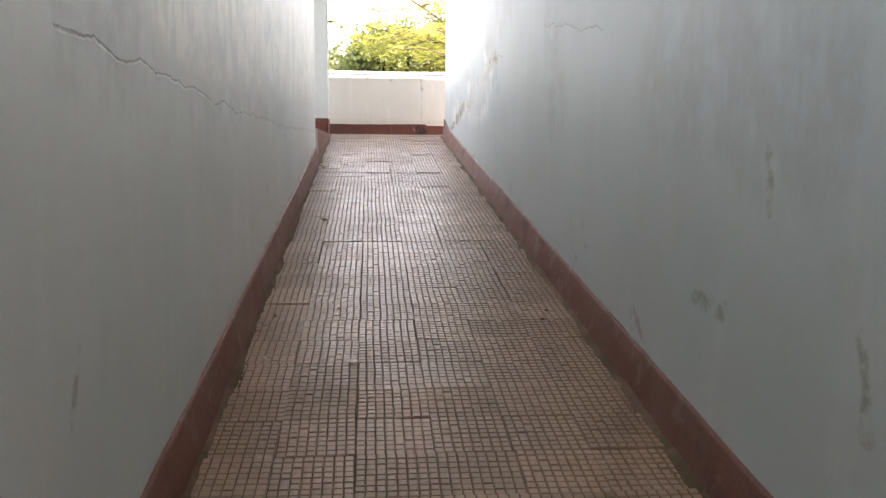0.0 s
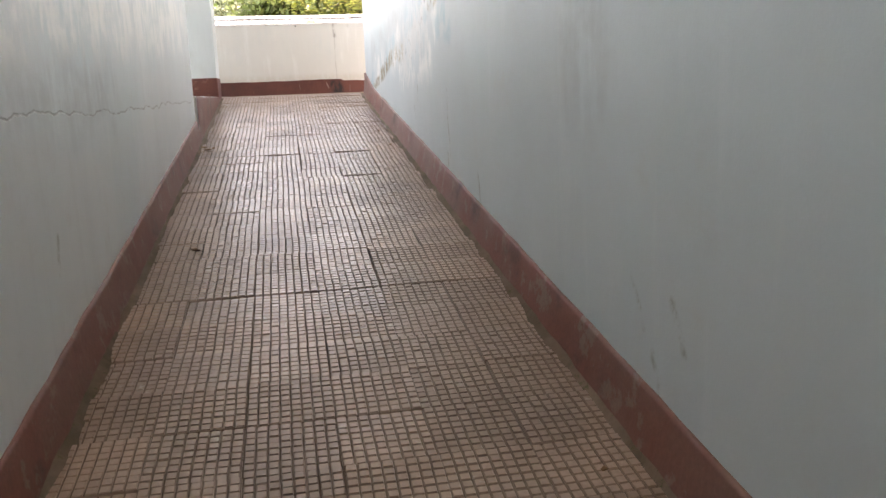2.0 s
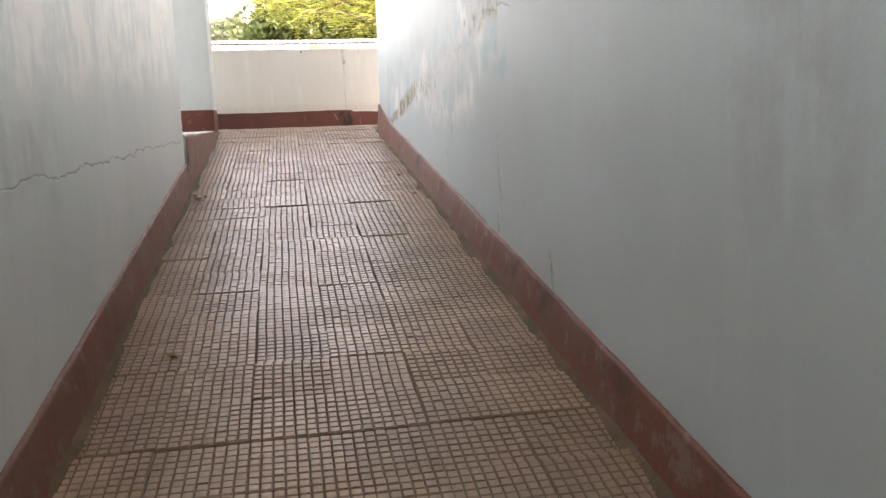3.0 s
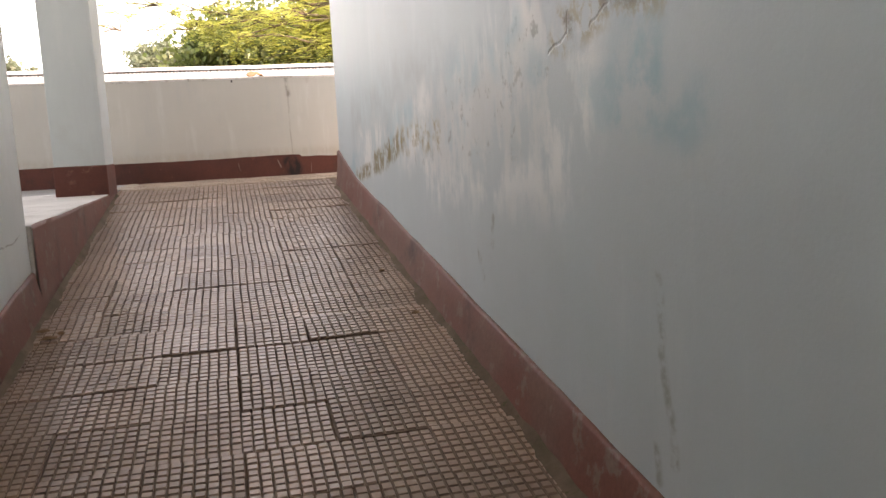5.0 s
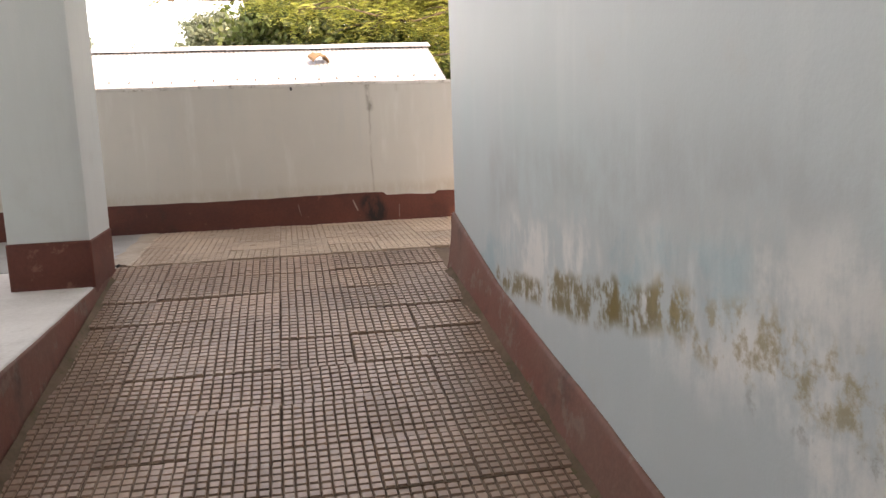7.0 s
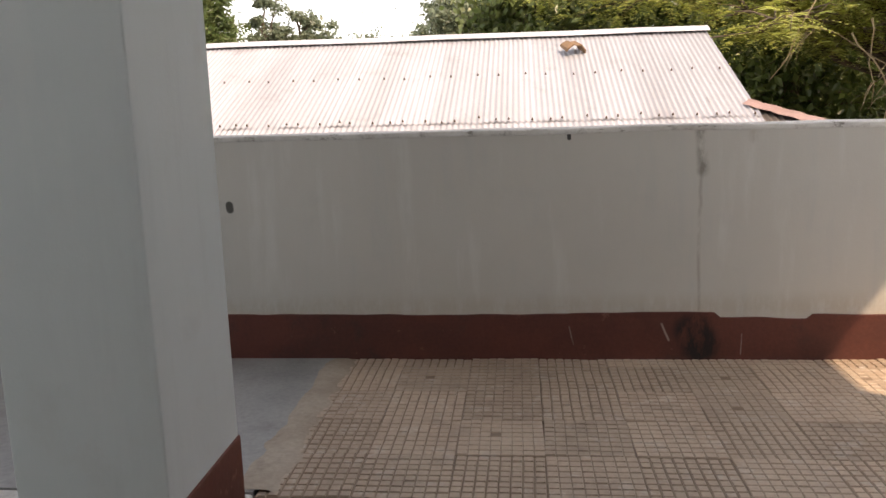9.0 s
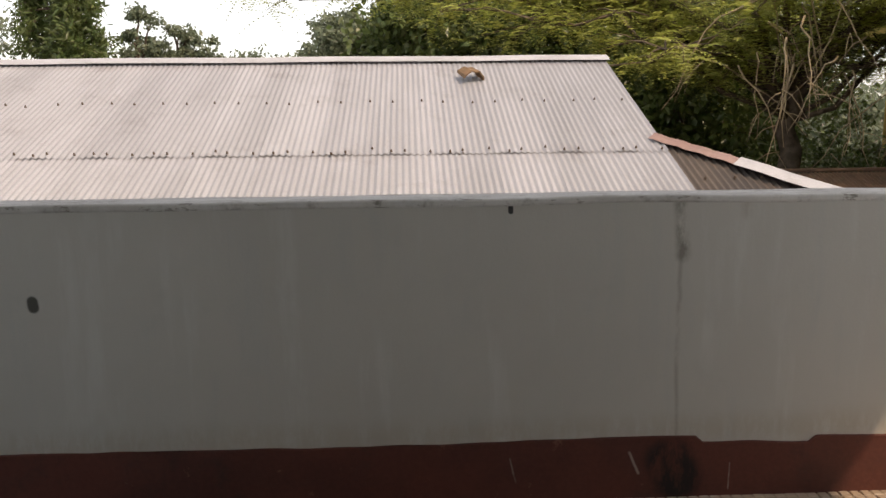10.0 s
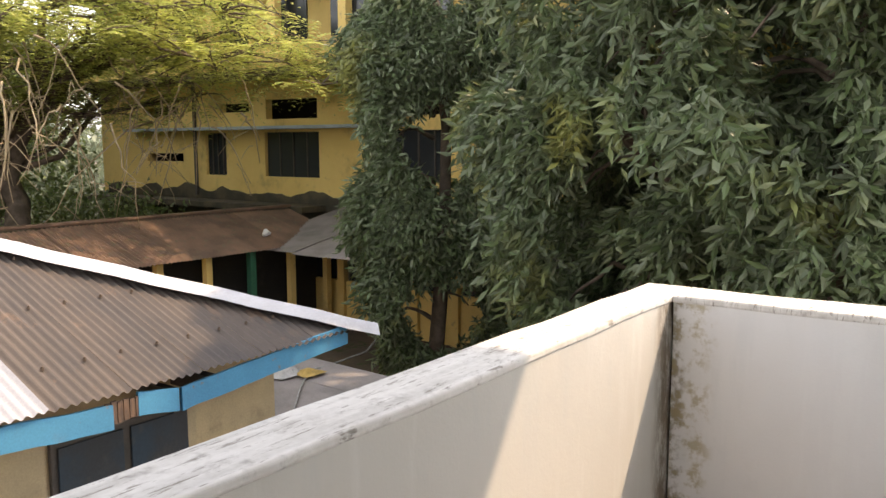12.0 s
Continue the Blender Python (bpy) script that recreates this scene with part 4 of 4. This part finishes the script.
def feather_tree(x, y, seed):
    """A spreading tree with arching limbs, bare hanging twigs and flat feathery sprays."""
    r = np.random.default_rng(seed)
    tree = empty("feathery_tree", (x, y, GROUND), "wide spreading tree with yellow-green feathery leaves and arching limbs", "tree")
    top = Vector((x - 0.3, y, 4.4))
    br = [(bent((x, y, GROUND - 0.1), top, 8, 0, r), list(np.linspace(0.34, 0.24, 9)))]
    tips = []
    ends = [(-11, -1, 8.3), (-8.5, 2, 6.9), (-7.5, -2.5, 5.7), (-5, -3.5, 4.7), (-2.5, -4, 6.0), (0.5, -4.5, 7.5), (2.5, -3, 6.3), (5, 1, 7.0),
            (-9.5, -1.5, 6.0), (1.8, -5.0, 5.6), (-3.8, -1.5, 7.4), (4.6, -3.6, 7.4), (-13, 1, 6.6), (-11.8, 0, 7.2), (-10, 1.5, 7.9), (-6.2, 0.5, 8.3), (5.5, -6, 6.4), (3.5, -6.5, 5.3), (6.3, -4.5, 5.6), (1.0, -6.2, 6.6)]
    for k, e in enumerate(ends):
        end = Vector((x + e[0], y + e[1], e[2]))
        n = 8
        main = bent(top - Vector((0, 0, r.uniform(0, 1.2))), end, n, 0.7 + r.uniform(0, 0.6), r)
        br.append((main, list(np.linspace(0.13 if k < 12 else 0.08, 0.015, n + 1))))
        for j in range(2, n + 1):
            for _ in range(4):
                d = Vector((r.normal(0, 1), r.normal(0, 1), r.normal(-0.05, 0.25))) * r.uniform(0.6, 1.3)
                tw = bent(main[j], main[j] + d, 3, 0.15, r)
                br.append((tw, [0.028, 0.02, 0.013, 0.006]))
                tips += [tw[2], tw[3]]
    under(tree, place("trunk", mesh_of("trunk", *limbs(br, 6), M["bark"], True), None, None, "rough brown trunk with dark arching limbs"))
    # bare twigs hanging below the crown
    for i in range(46):
        a = Vector((x + r.uniform(-3.0, 3.4), y + r.uniform(-4.6, -2.0), r.uniform(4.3, 6.4)))
        b = a + Vector((r.normal(0, 0.9), r.normal(0, 0.4), -r.uniform(1.2, 2.6)))
        tw = [(bent(a, b, 6, 0.3, r), list(np.linspace(0.026, 0.008, 7)))]
        for _ in range(2):
            c = a.lerp(b, r.uniform(0.3, 0.8))
            tw.append((bent(c, c + Vector((r.normal(0, 0.5), r.normal(0, 0.3), -r.uniform(0.2, 0.9))), 3, 0.1, r), [0.012, 0.01, 0.008, 0.005]))
        under(tree, place("hanging_twig", mesh_of("hanging_twig", *limbs(tw, 5), M["twig"], True), None, None, "bare pale hanging twig"))
    # feathery sprays: fronds with paired leaflets
    tips = np.array([tuple(t) for t in tips])
    pos, fdir = [], []
    for t in tips:
        a0 = r.uniform(0, 2 * math.pi)
        for j in range(8):
            a = a0 + j * 0.8 + r.normal(0, 0.2)
            fdir.append((math.cos(a), math.sin(a), r.normal(-0.02, 0.26)))
            pos.append(t + r.normal(0, 0.16, 3) * [1, 1, 0.5])
    pos, fdir = np.array(pos), np.array(fdir)
    fdir /= np.linalg.norm(fdir, axis=1, keepdims=True)
    L = r.uniform(0.5, 0.95, (len(pos), 1))
    side = np.cross(fdir, [0, 0, 1])
    side /= np.linalg.norm(side, axis=1, keepdims=True)
    vs = []
    for k in range(7):
        t = (k + 0.6) / 7
        c = pos + fdir * L * t - np.array([0, 0, 1]) * L * 0.35 * t * t
        w = 0.13 * math.sin(math.pi * (0.15 + 0.8 * t)) + 0.02
        for sgn in (1, -1):
            e = c + side * sgn * w + fdir * 0.04 - np.array([0, 0, 0.02])
            vs.append(np.stack([c - fdir * 0.03, c + fdir * 0.03, e], 1))
    v = np.concatenate(vs, 1).reshape(-1, 3)
    f = np.arange(len(v)).reshape(-1, 3)
    me = bpy.data.meshes.new("crown")
    me.from_pydata(v.tolist(), [], f.tolist())
    me.materials.append(M["leaf_light"])
    under(tree, place("crown", me, None, None, "yellow-green feathery sprays of leaves"))


feather_tree(11.0, 33.2, 21)


def leafy_tree(name, x, y, height, rx, rz, seed, clumps, leaf, label, material="leaf_far", group="trees behind the roof", low=None):
    """An open tree: trunk, rising limbs and clumps of leaves at their ends."""
    r = np.random.default_rng(seed)
    tree = empty(name, (x, y, GROUND), label, "tree", group)
    mid = height - rz
    br = [(bent((x, y, GROUND - 0.1), (x, y, mid), 6, 0, r), list(np.linspace(0.22, 0.13, 7)))]
    cs = []
    for i in range(clumps):
        d = Vector(r.normal(0, 1, 3)).normalized() * r.uniform(0.45, 1.0)
        e = Vector((x + d.x * rx, y + d.y * rx, mid + d.z * rz))
        if i % 2 == 0:
            br.append((bent((x, y, mid - rz * 0.6 * r.random()), e, 4, 0.3, r), list(np.linspace(0.07, 0.012, 5))))
        cs.append(tuple(e))
    under(tree, place("trunk", mesh_of("trunk", *limbs(br, 5), M["bark"], True), None, None, "grey trunk and limbs"))
    c = np.array(cs)
    m = 90
    s = r.uniform(0.3, 0.75, (len(c), 1, 1)) * (rx / 3.0)
    at = (c[:, None, :] + r.normal(0, 1, (len(c), m, 3)) * s * [1, 1, 0.6]).reshape(-1, 3)
    under(tree, place("crown", leaf_mesh("crown", at, r.normal(0, 1, at.shape), leaf, leaf * 0.3, M[material], 0.3, 0.2, r), None, None, "open crown of small leaves"))
    return tree


def conifer(x, y, height, seed):
    r = np.random.default_rng(seed)
    tree = empty("conifer", (x, y, GROUND), "tall layered dark conifer in the hazy distance", "tree")
    br = [([Vector((x, y, GROUND)), Vector((x, y, height))], [0.2, 0.03])]
    at = []
    for i in range(24):
        z = 2.0 + (height - 2.3) * i / 23
        R = 2.1 * (1 - 0.8 * i / 24)
        for k in range(7):
            a = r.uniform(0, 2 * math.pi)
            e = Vector((x + R * math.cos(a), y + R * math.sin(a), z - 0.25))
            br.append(([Vector((x, y, z)), e], [0.04, 0.01]))
            for t in np.linspace(0.25, 1, 16):
                at.append(Vector((x, y, z)).lerp(e, t) + Vector(r.normal(0, 0.1, 3)))
    under(tree, place("trunk", mesh_of("trunk", *limbs(br, 5), M["bark"]), None, None, "straight grey trunk"))
    at = np.repeat(np.array([tuple(p) for p in at]), 5, 0)
    at = at + r.normal(0, 0.07, at.shape)
    under(tree, place("crown", leaf_mesh("crown", at, r.normal(0, 1, at.shape), 0.34, 0.04, M["leaf_under"], 0.2, 0.2, r), None, None, "layered dark needles"))


conifer(-12.6, 44, 10.4, 31)
conifer(-11.1, 43, 9.6, 32)
for i, (x, y, h, rx, rz, k) in enumerate(((-9.6, 45, 7.9, 0.9, 1.7, 30), (-8.4, 46, 7.7, 0.8, 1.6, 26), (-7.3, 46, 6.9, 0.8, 1.2, 24), (-6.0, 47, 6.3, 1.1, 0.9, 26), (-4.3, 47, 6.0, 1.3, 0.8, 26), (-17.5, 47, 9.5, 2.2, 2.6, 60), (-2.9, 48, 6.8, 1.1, 1.2, 50), (-1.7, 44, 7.4, 1.3, 1.7, 80), (-0.6, 45, 8.0, 1.5, 2.0, 90))):
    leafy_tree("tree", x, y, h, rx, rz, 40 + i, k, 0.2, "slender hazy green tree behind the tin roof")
for i, (x, y, h, rx, rz, k) in enumerate(((1.6, 42, 8.6, 2.4, 2.6, 120), (6.5, 41, 10.5, 3.6, 4.0, 130), (11.5, 44, 12, 4.5, 5.0, 150), (16.0, 48, 12, 4.5, 5, 120), (9.0, 37.5, 7.0, 3.0, 3.0, 110))):
    leafy_tree("broad_tree", x, y, h, rx, rz, 60 + i, k, 0.34, "dense green tree behind the feathery one", "leaf_under", "trees behind the feathery tree")
# undergrowth, climbers and far woods
r = np.random.default_rng(77)
c = np.stack([r.uniform(6.5, 18.2, 1500), r.uniform(31.2, 43, 1500), r.uniform(-0.6, 5.2, 1500)], 1)
c = c[(c[:, 2] < 0.9 + 1.2 * np.sin(c[:, 0] * 0.9) ** 2 + np.clip(c[:, 1] - 35, 0, 5) * 0.55) & ((c[:, 0] < 15.5) | (c[:, 2] < 2.2))]
at = (c[:, None, :] + r.normal(0, 0.28, (len(c), 34, 3))).reshape(-1, 3)
ob = new("undergrowth", leaf_mesh("undergrowth", at, r.normal(0, 1, at.shape), 0.22, 0.055, M["leaf_under"], 0.1, 0.2, r))
tagged(ob, "dark tangled shrubs below the trees", "shrubs", kind="stuff")
c = np.stack([r.uniform(-70, 70, 1800), r.uniform(62, 80, 1800), r.uniform(-0.8, 1, 1800)], 1)
c[:, 2] = -0.5 + r.random(1800) * (4.2 + 1.3 * np.sin(c[:, 0] * 0.23) + 0.9 * np.sin(c[:, 0] * 0.71))
at = (c[:, None, :] + r.normal(0, 0.8, (len(c), 40, 3)) * [1, 1, 0.5]).reshape(-1, 3)
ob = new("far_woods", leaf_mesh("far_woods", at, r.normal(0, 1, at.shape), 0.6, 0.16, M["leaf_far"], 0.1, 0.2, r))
tagged(ob, "hazy line of distant green trees", "woods", kind="stuff")

# ---- dirt gathered along the foot of the walls ----
def dirt_line(x, sign, y0, y1, seed, width, label):
    vs, fs = [], []
    n = int((y1 - y0) / 0.04)
    for i in range(n + 1):
        y = y0 + (y1 - y0) * i / n
        w = width * (0.45 + 0.9 * max(0, noise.noise((y * 2.3, seed, 0)) + 0.35)) + 0.012 * noise.noise((y * 17, seed, 2))
        h = 0.012 + 0.008 * noise.noise((y * 9, seed, 7))
        vs += [(x, y, ramp(y) + h + 0.01), (x + sign * w * 0.5, y, ramp(y) + h * 0.6), (x + sign * w, y, ramp(y) - 0.004)]
    for i in range(n):
        for k in range(2):
            q = (i * 3 + k, (i + 1) * 3 + k, (i + 1) * 3 + k + 1, i * 3 + k + 1)
            fs.append(q if sign < 0 else q[::-1])
    tagged(new("dirt", mesh_of("dirt", vs, fs, M["dirt"], True)), label, "dirt", kind="stuff")


dirt_line(XR - 0.04, -1, 1.5, 12.8, 3.0, 0.05, "dark mossy dirt gathered along the skirting")
dirt_line(XW + 0.04, 1, 1.5, 13.0, 8.0, 0.04, "brown dirt gathered along the skirting")

# ---- litter on the ramp ----
def scrap(at, size, turn, material, label, seed):
    bm = bmesh.new()
    ring = [bm.verts.new((size * math.cos(a) * (1 + 0.4 * noise.noise((a, seed, 0))), 0.6 * size * math.sin(a), 0.008 + 0.01 * noise.noise((a * 2, seed, 5)))) for a in np.linspace(0, 2 * math.pi, 10)[:-1]]
    top = bm.verts.new((0, 0, 0.018))
    for a, b in zip(ring, ring[1:] + ring[:1]):
        bm.faces.new((a, b, top))
    low = bm.verts.new((0, 0, 0.0))
    for a, b in zip(ring, ring[1:] + ring[:1]):
        bm.faces.new((b, a, low))
    o = part("dry_leaf", bm, material)
    o.matrix_basis = pose(at[0], at[1], ramp(at[1]) + 0.002, 7.6, 0, turn)
    tagged(o, label, "litter", "dry scraps on the ramp")


for i, (x, y, s) in enumerate(((0.10, 9.75, 0.035), (0.06, 9.85, 0.03), (0.14, 9.8, 0.025), (0.25, 6.93, 0.04), (1.57, 4.4, 0.02), (1.62, 4.55, 0.015), (0.12, 4.5, 0.016), (1.66, 9.6, 0.03), (1.64, 10.3, 0.02))):
    scrap((x, y), s, 40 * i, M["leaf_dry"], "small curled brown dry leaf lying on the ramp", i)
for i, (x, y, s) in enumerate(((0.55, 3.85, 0.03), (0.14, 3.9, 0.014), (0.46, 4.62, 0.012))):
    scrap((x, y), s, 55 * i, M["paper"], "tiny white scrap lying on the ramp tiles", 20 + i)

# ---- chequered tiles ----
TILE, STUDS = 0.292, 8


def tile_mesh(name, seed, groove_x, groove_y, depth):
    r = np.random.default_rng(seed)
    vs, fs = [], []
    h = TILE / 2 - 0.0006
    vs += [(-h, -h, -0.02), (h, -h, -0.02), (h, h, -0.02), (-h, h, -0.02), (-h, -h, -depth), (h, -h, -depth), (h, h, -depth), (-h, h, -depth)]
    fs += [(4, 5, 6, 7), (0, 1, 5, 4), (1, 2, 6, 5), (2, 3, 7, 6), (3, 0, 4, 7)]
    p = 2 * h / STUDS
    for i in range(STUDS):
        for k in range(STUDS):
            x0, y0 = -h + i * p, -h + k * p
            gx, gy = groove_x / 2 * r.uniform(0.7, 1.3), groove_y / 2 * r.uniform(0.7, 1.3)
            z = r.normal(0, 0.0006) - (0.35 * depth if r.random() < 0.05 else 0)
            b = len(vs)
            e = 0.0022
            vs += [(x0 + gx, y0 + gy, -depth), (x0 + p - gx, y0 + gy, -depth), (x0 + p - gx, y0 + p - gy, -depth), (x0 + gx, y0 + p - gy, -depth)]
            vs += [(x0 + gx + e, y0 + gy + e, z), (x0 + p - gx - e, y0 + gy + e, z), (x0 + p - gx - e, y0 + p - gy - e, z), (x0 + gx + e, y0 + p - gy - e, z)]
            fs += [(b + 4, b + 5, b + 6, b + 7), (b, b + 1, b + 5, b + 4), (b + 1, b + 2, b + 6, b + 5), (b + 2, b + 3, b + 7, b + 6), (b + 3, b, b + 4, b + 7)]
    me = mesh_of(name, vs, fs, M["tile"])
    me.materials.append(M["joint"])
    idx = [1 if i == 0 else 0 for i in range(len(me.polygons))]
    me.polygons.foreach_set("material_index", idx)
    return me


LOW = [tile_mesh("tile_filled", 11, 0.0055, 0.0045, 0.005), tile_mesh("tile_filled_b", 12, 0.005, 0.006, 0.005), tile_mesh("tile_filled_c", 13, 0.005, 0.003, 0.004), tile_mesh("tile_open", 14, 0.0055, 0.006, 0.005)]
TILES = [tile_mesh("tile_a", 1, 0.006, 0.008, 0.006), tile_mesh("tile_b", 2, 0.006, 0.008, 0.006), tile_mesh("tile_c", 3, 0.006, 0.007, 0.006), tile_mesh("tile_worn", 4, 0.005, 0.006, 0.004)]
tilt = math.degrees(math.atan(SLOPE))
rt = np.random.default_rng(5)
row = 0
y = YL - TILE / 2 - 0.005
while y > 2.2:
    off, lip = rt.normal(0, 0.003), rt.normal(0.45, 0.7)
    for i in range(6):
        yy = y + off + rt.normal(0, 0.0015)
        me = (TILES if rt.normal(yy, 0.8) > 7.2 else LOW)[int(rt.choice(4, p=(0.4, 0.25, 0.2, 0.15)))]
        o = place("tile", me, floor, pose(XW + 0.012 + TILE * (i + 0.5) + rt.normal(0, 0.002), yy, ramp(yy) + rt.normal(0, 0.0018), tilt + lip + rt.normal(0, 0.8), rt.normal(0, 0.6), rt.normal(0, 0.45)))
    y -= TILE + 0.001
bm = bmesh.new()
while y > -5.5:
    for i in range(6):
        add_box(bm, XW + 0.014 + TILE * i, XW + 0.010 + TILE * (i + 1), y - TILE / 2, y + TILE / 2 - 0.004, Z0 - 0.014, Z0 - 0.001, SLOPE)
    y -= TILE
tagged(part("far_tiles", bm, M["tile"], floor), kind="stuff")
M["tile_dusty"] = worn("dusty_chequered_cement_tile", (0.50, 0.405, 0.315), (0.42, 0.33, 0.255), 2.0, 0.42, wear=(0.52, 0.45, 0.38), wear_lo=0.55, vary="object", dirt=(0.2, 0.16, 0.13), dirt_amount=0.5, spec=0.6)
M["dust"] = worn("trodden_dust", (0.24, 0.185, 0.14), (0.31, 0.25, 0.19), 5, 0.95)
DUSTY = [tile_mesh("tile_dusty", 21, 0.0055, 0.0025, 0.004), tile_mesh("tile_dusty_b", 22, 0.0045, 0.0015, 0.003), tile_mesh("tile_dusty_c", 23, 0.005, 0.005, 0.004), tile_mesh("tile_dusty_worn", 24, 0.003, 0.001, 0.0022)]
for me in DUSTY:
    me.materials[0] = M["tile_dusty"]
    me.materials[1] = M["dust"]
# trodden dust over the seam between screed and tiles
vs, fs = [], []
n = 40
for i in range(n + 1):
    y = YL + 0.03 + (YP - 0.02 - YL - 0.03) * i / n
    a = 0.05 + 0.07 * abs(noise.noise((y * 3.1, 5, 0))) + 0.03 * noise.noise((y * 11, 2, 0))
    b = 0.06 + 0.10 * abs(noise.noise((y * 2.7, 9, 0))) + 0.03 * noise.noise((y * 13, 4, 0))
    vs += [(-a, y, ZL + 0.0026), (-a * 0.4, y, ZL + 0.0055), (b * 0.4, y, ZL + 0.005), (b, y, ZL - 0.002)]
for i in range(n):
    for k in range(3):
        fs.append((i * 4 + k, i * 4 + k + 1, (i + 1) * 4 + k + 1, (i + 1) * 4 + k))
tagged(new("dust", mesh_of("dust", vs, fs, worn("pale_dust", (0.42, 0.37, 0.31), (0.36, 0.31, 0.25), 5, 0.95), True)), "pale trodden dust along the edge of the tiles", "dust", kind="stuff")
PAVE = TILE * 0.985
for i in range(13):
    for k in range(5):
        x, yy = 0.003 + PAVE * (i + 0.5), YL + 0.006 + PAVE * (k + 0.5)
        o = place("tile", DUSTY[int(rt.choice(4, p=(0.4, 0.25, 0.2, 0.15)))], landing, pose(x, yy, ZL + rt.normal(0, 0.001), rt.normal(0, 0.4), rt.normal(0, 0.4), rt.choice((0, 90, 90, 180)) + rt.normal(0, 0.5)))
        o.scale = (0.985, 0.985, 1)
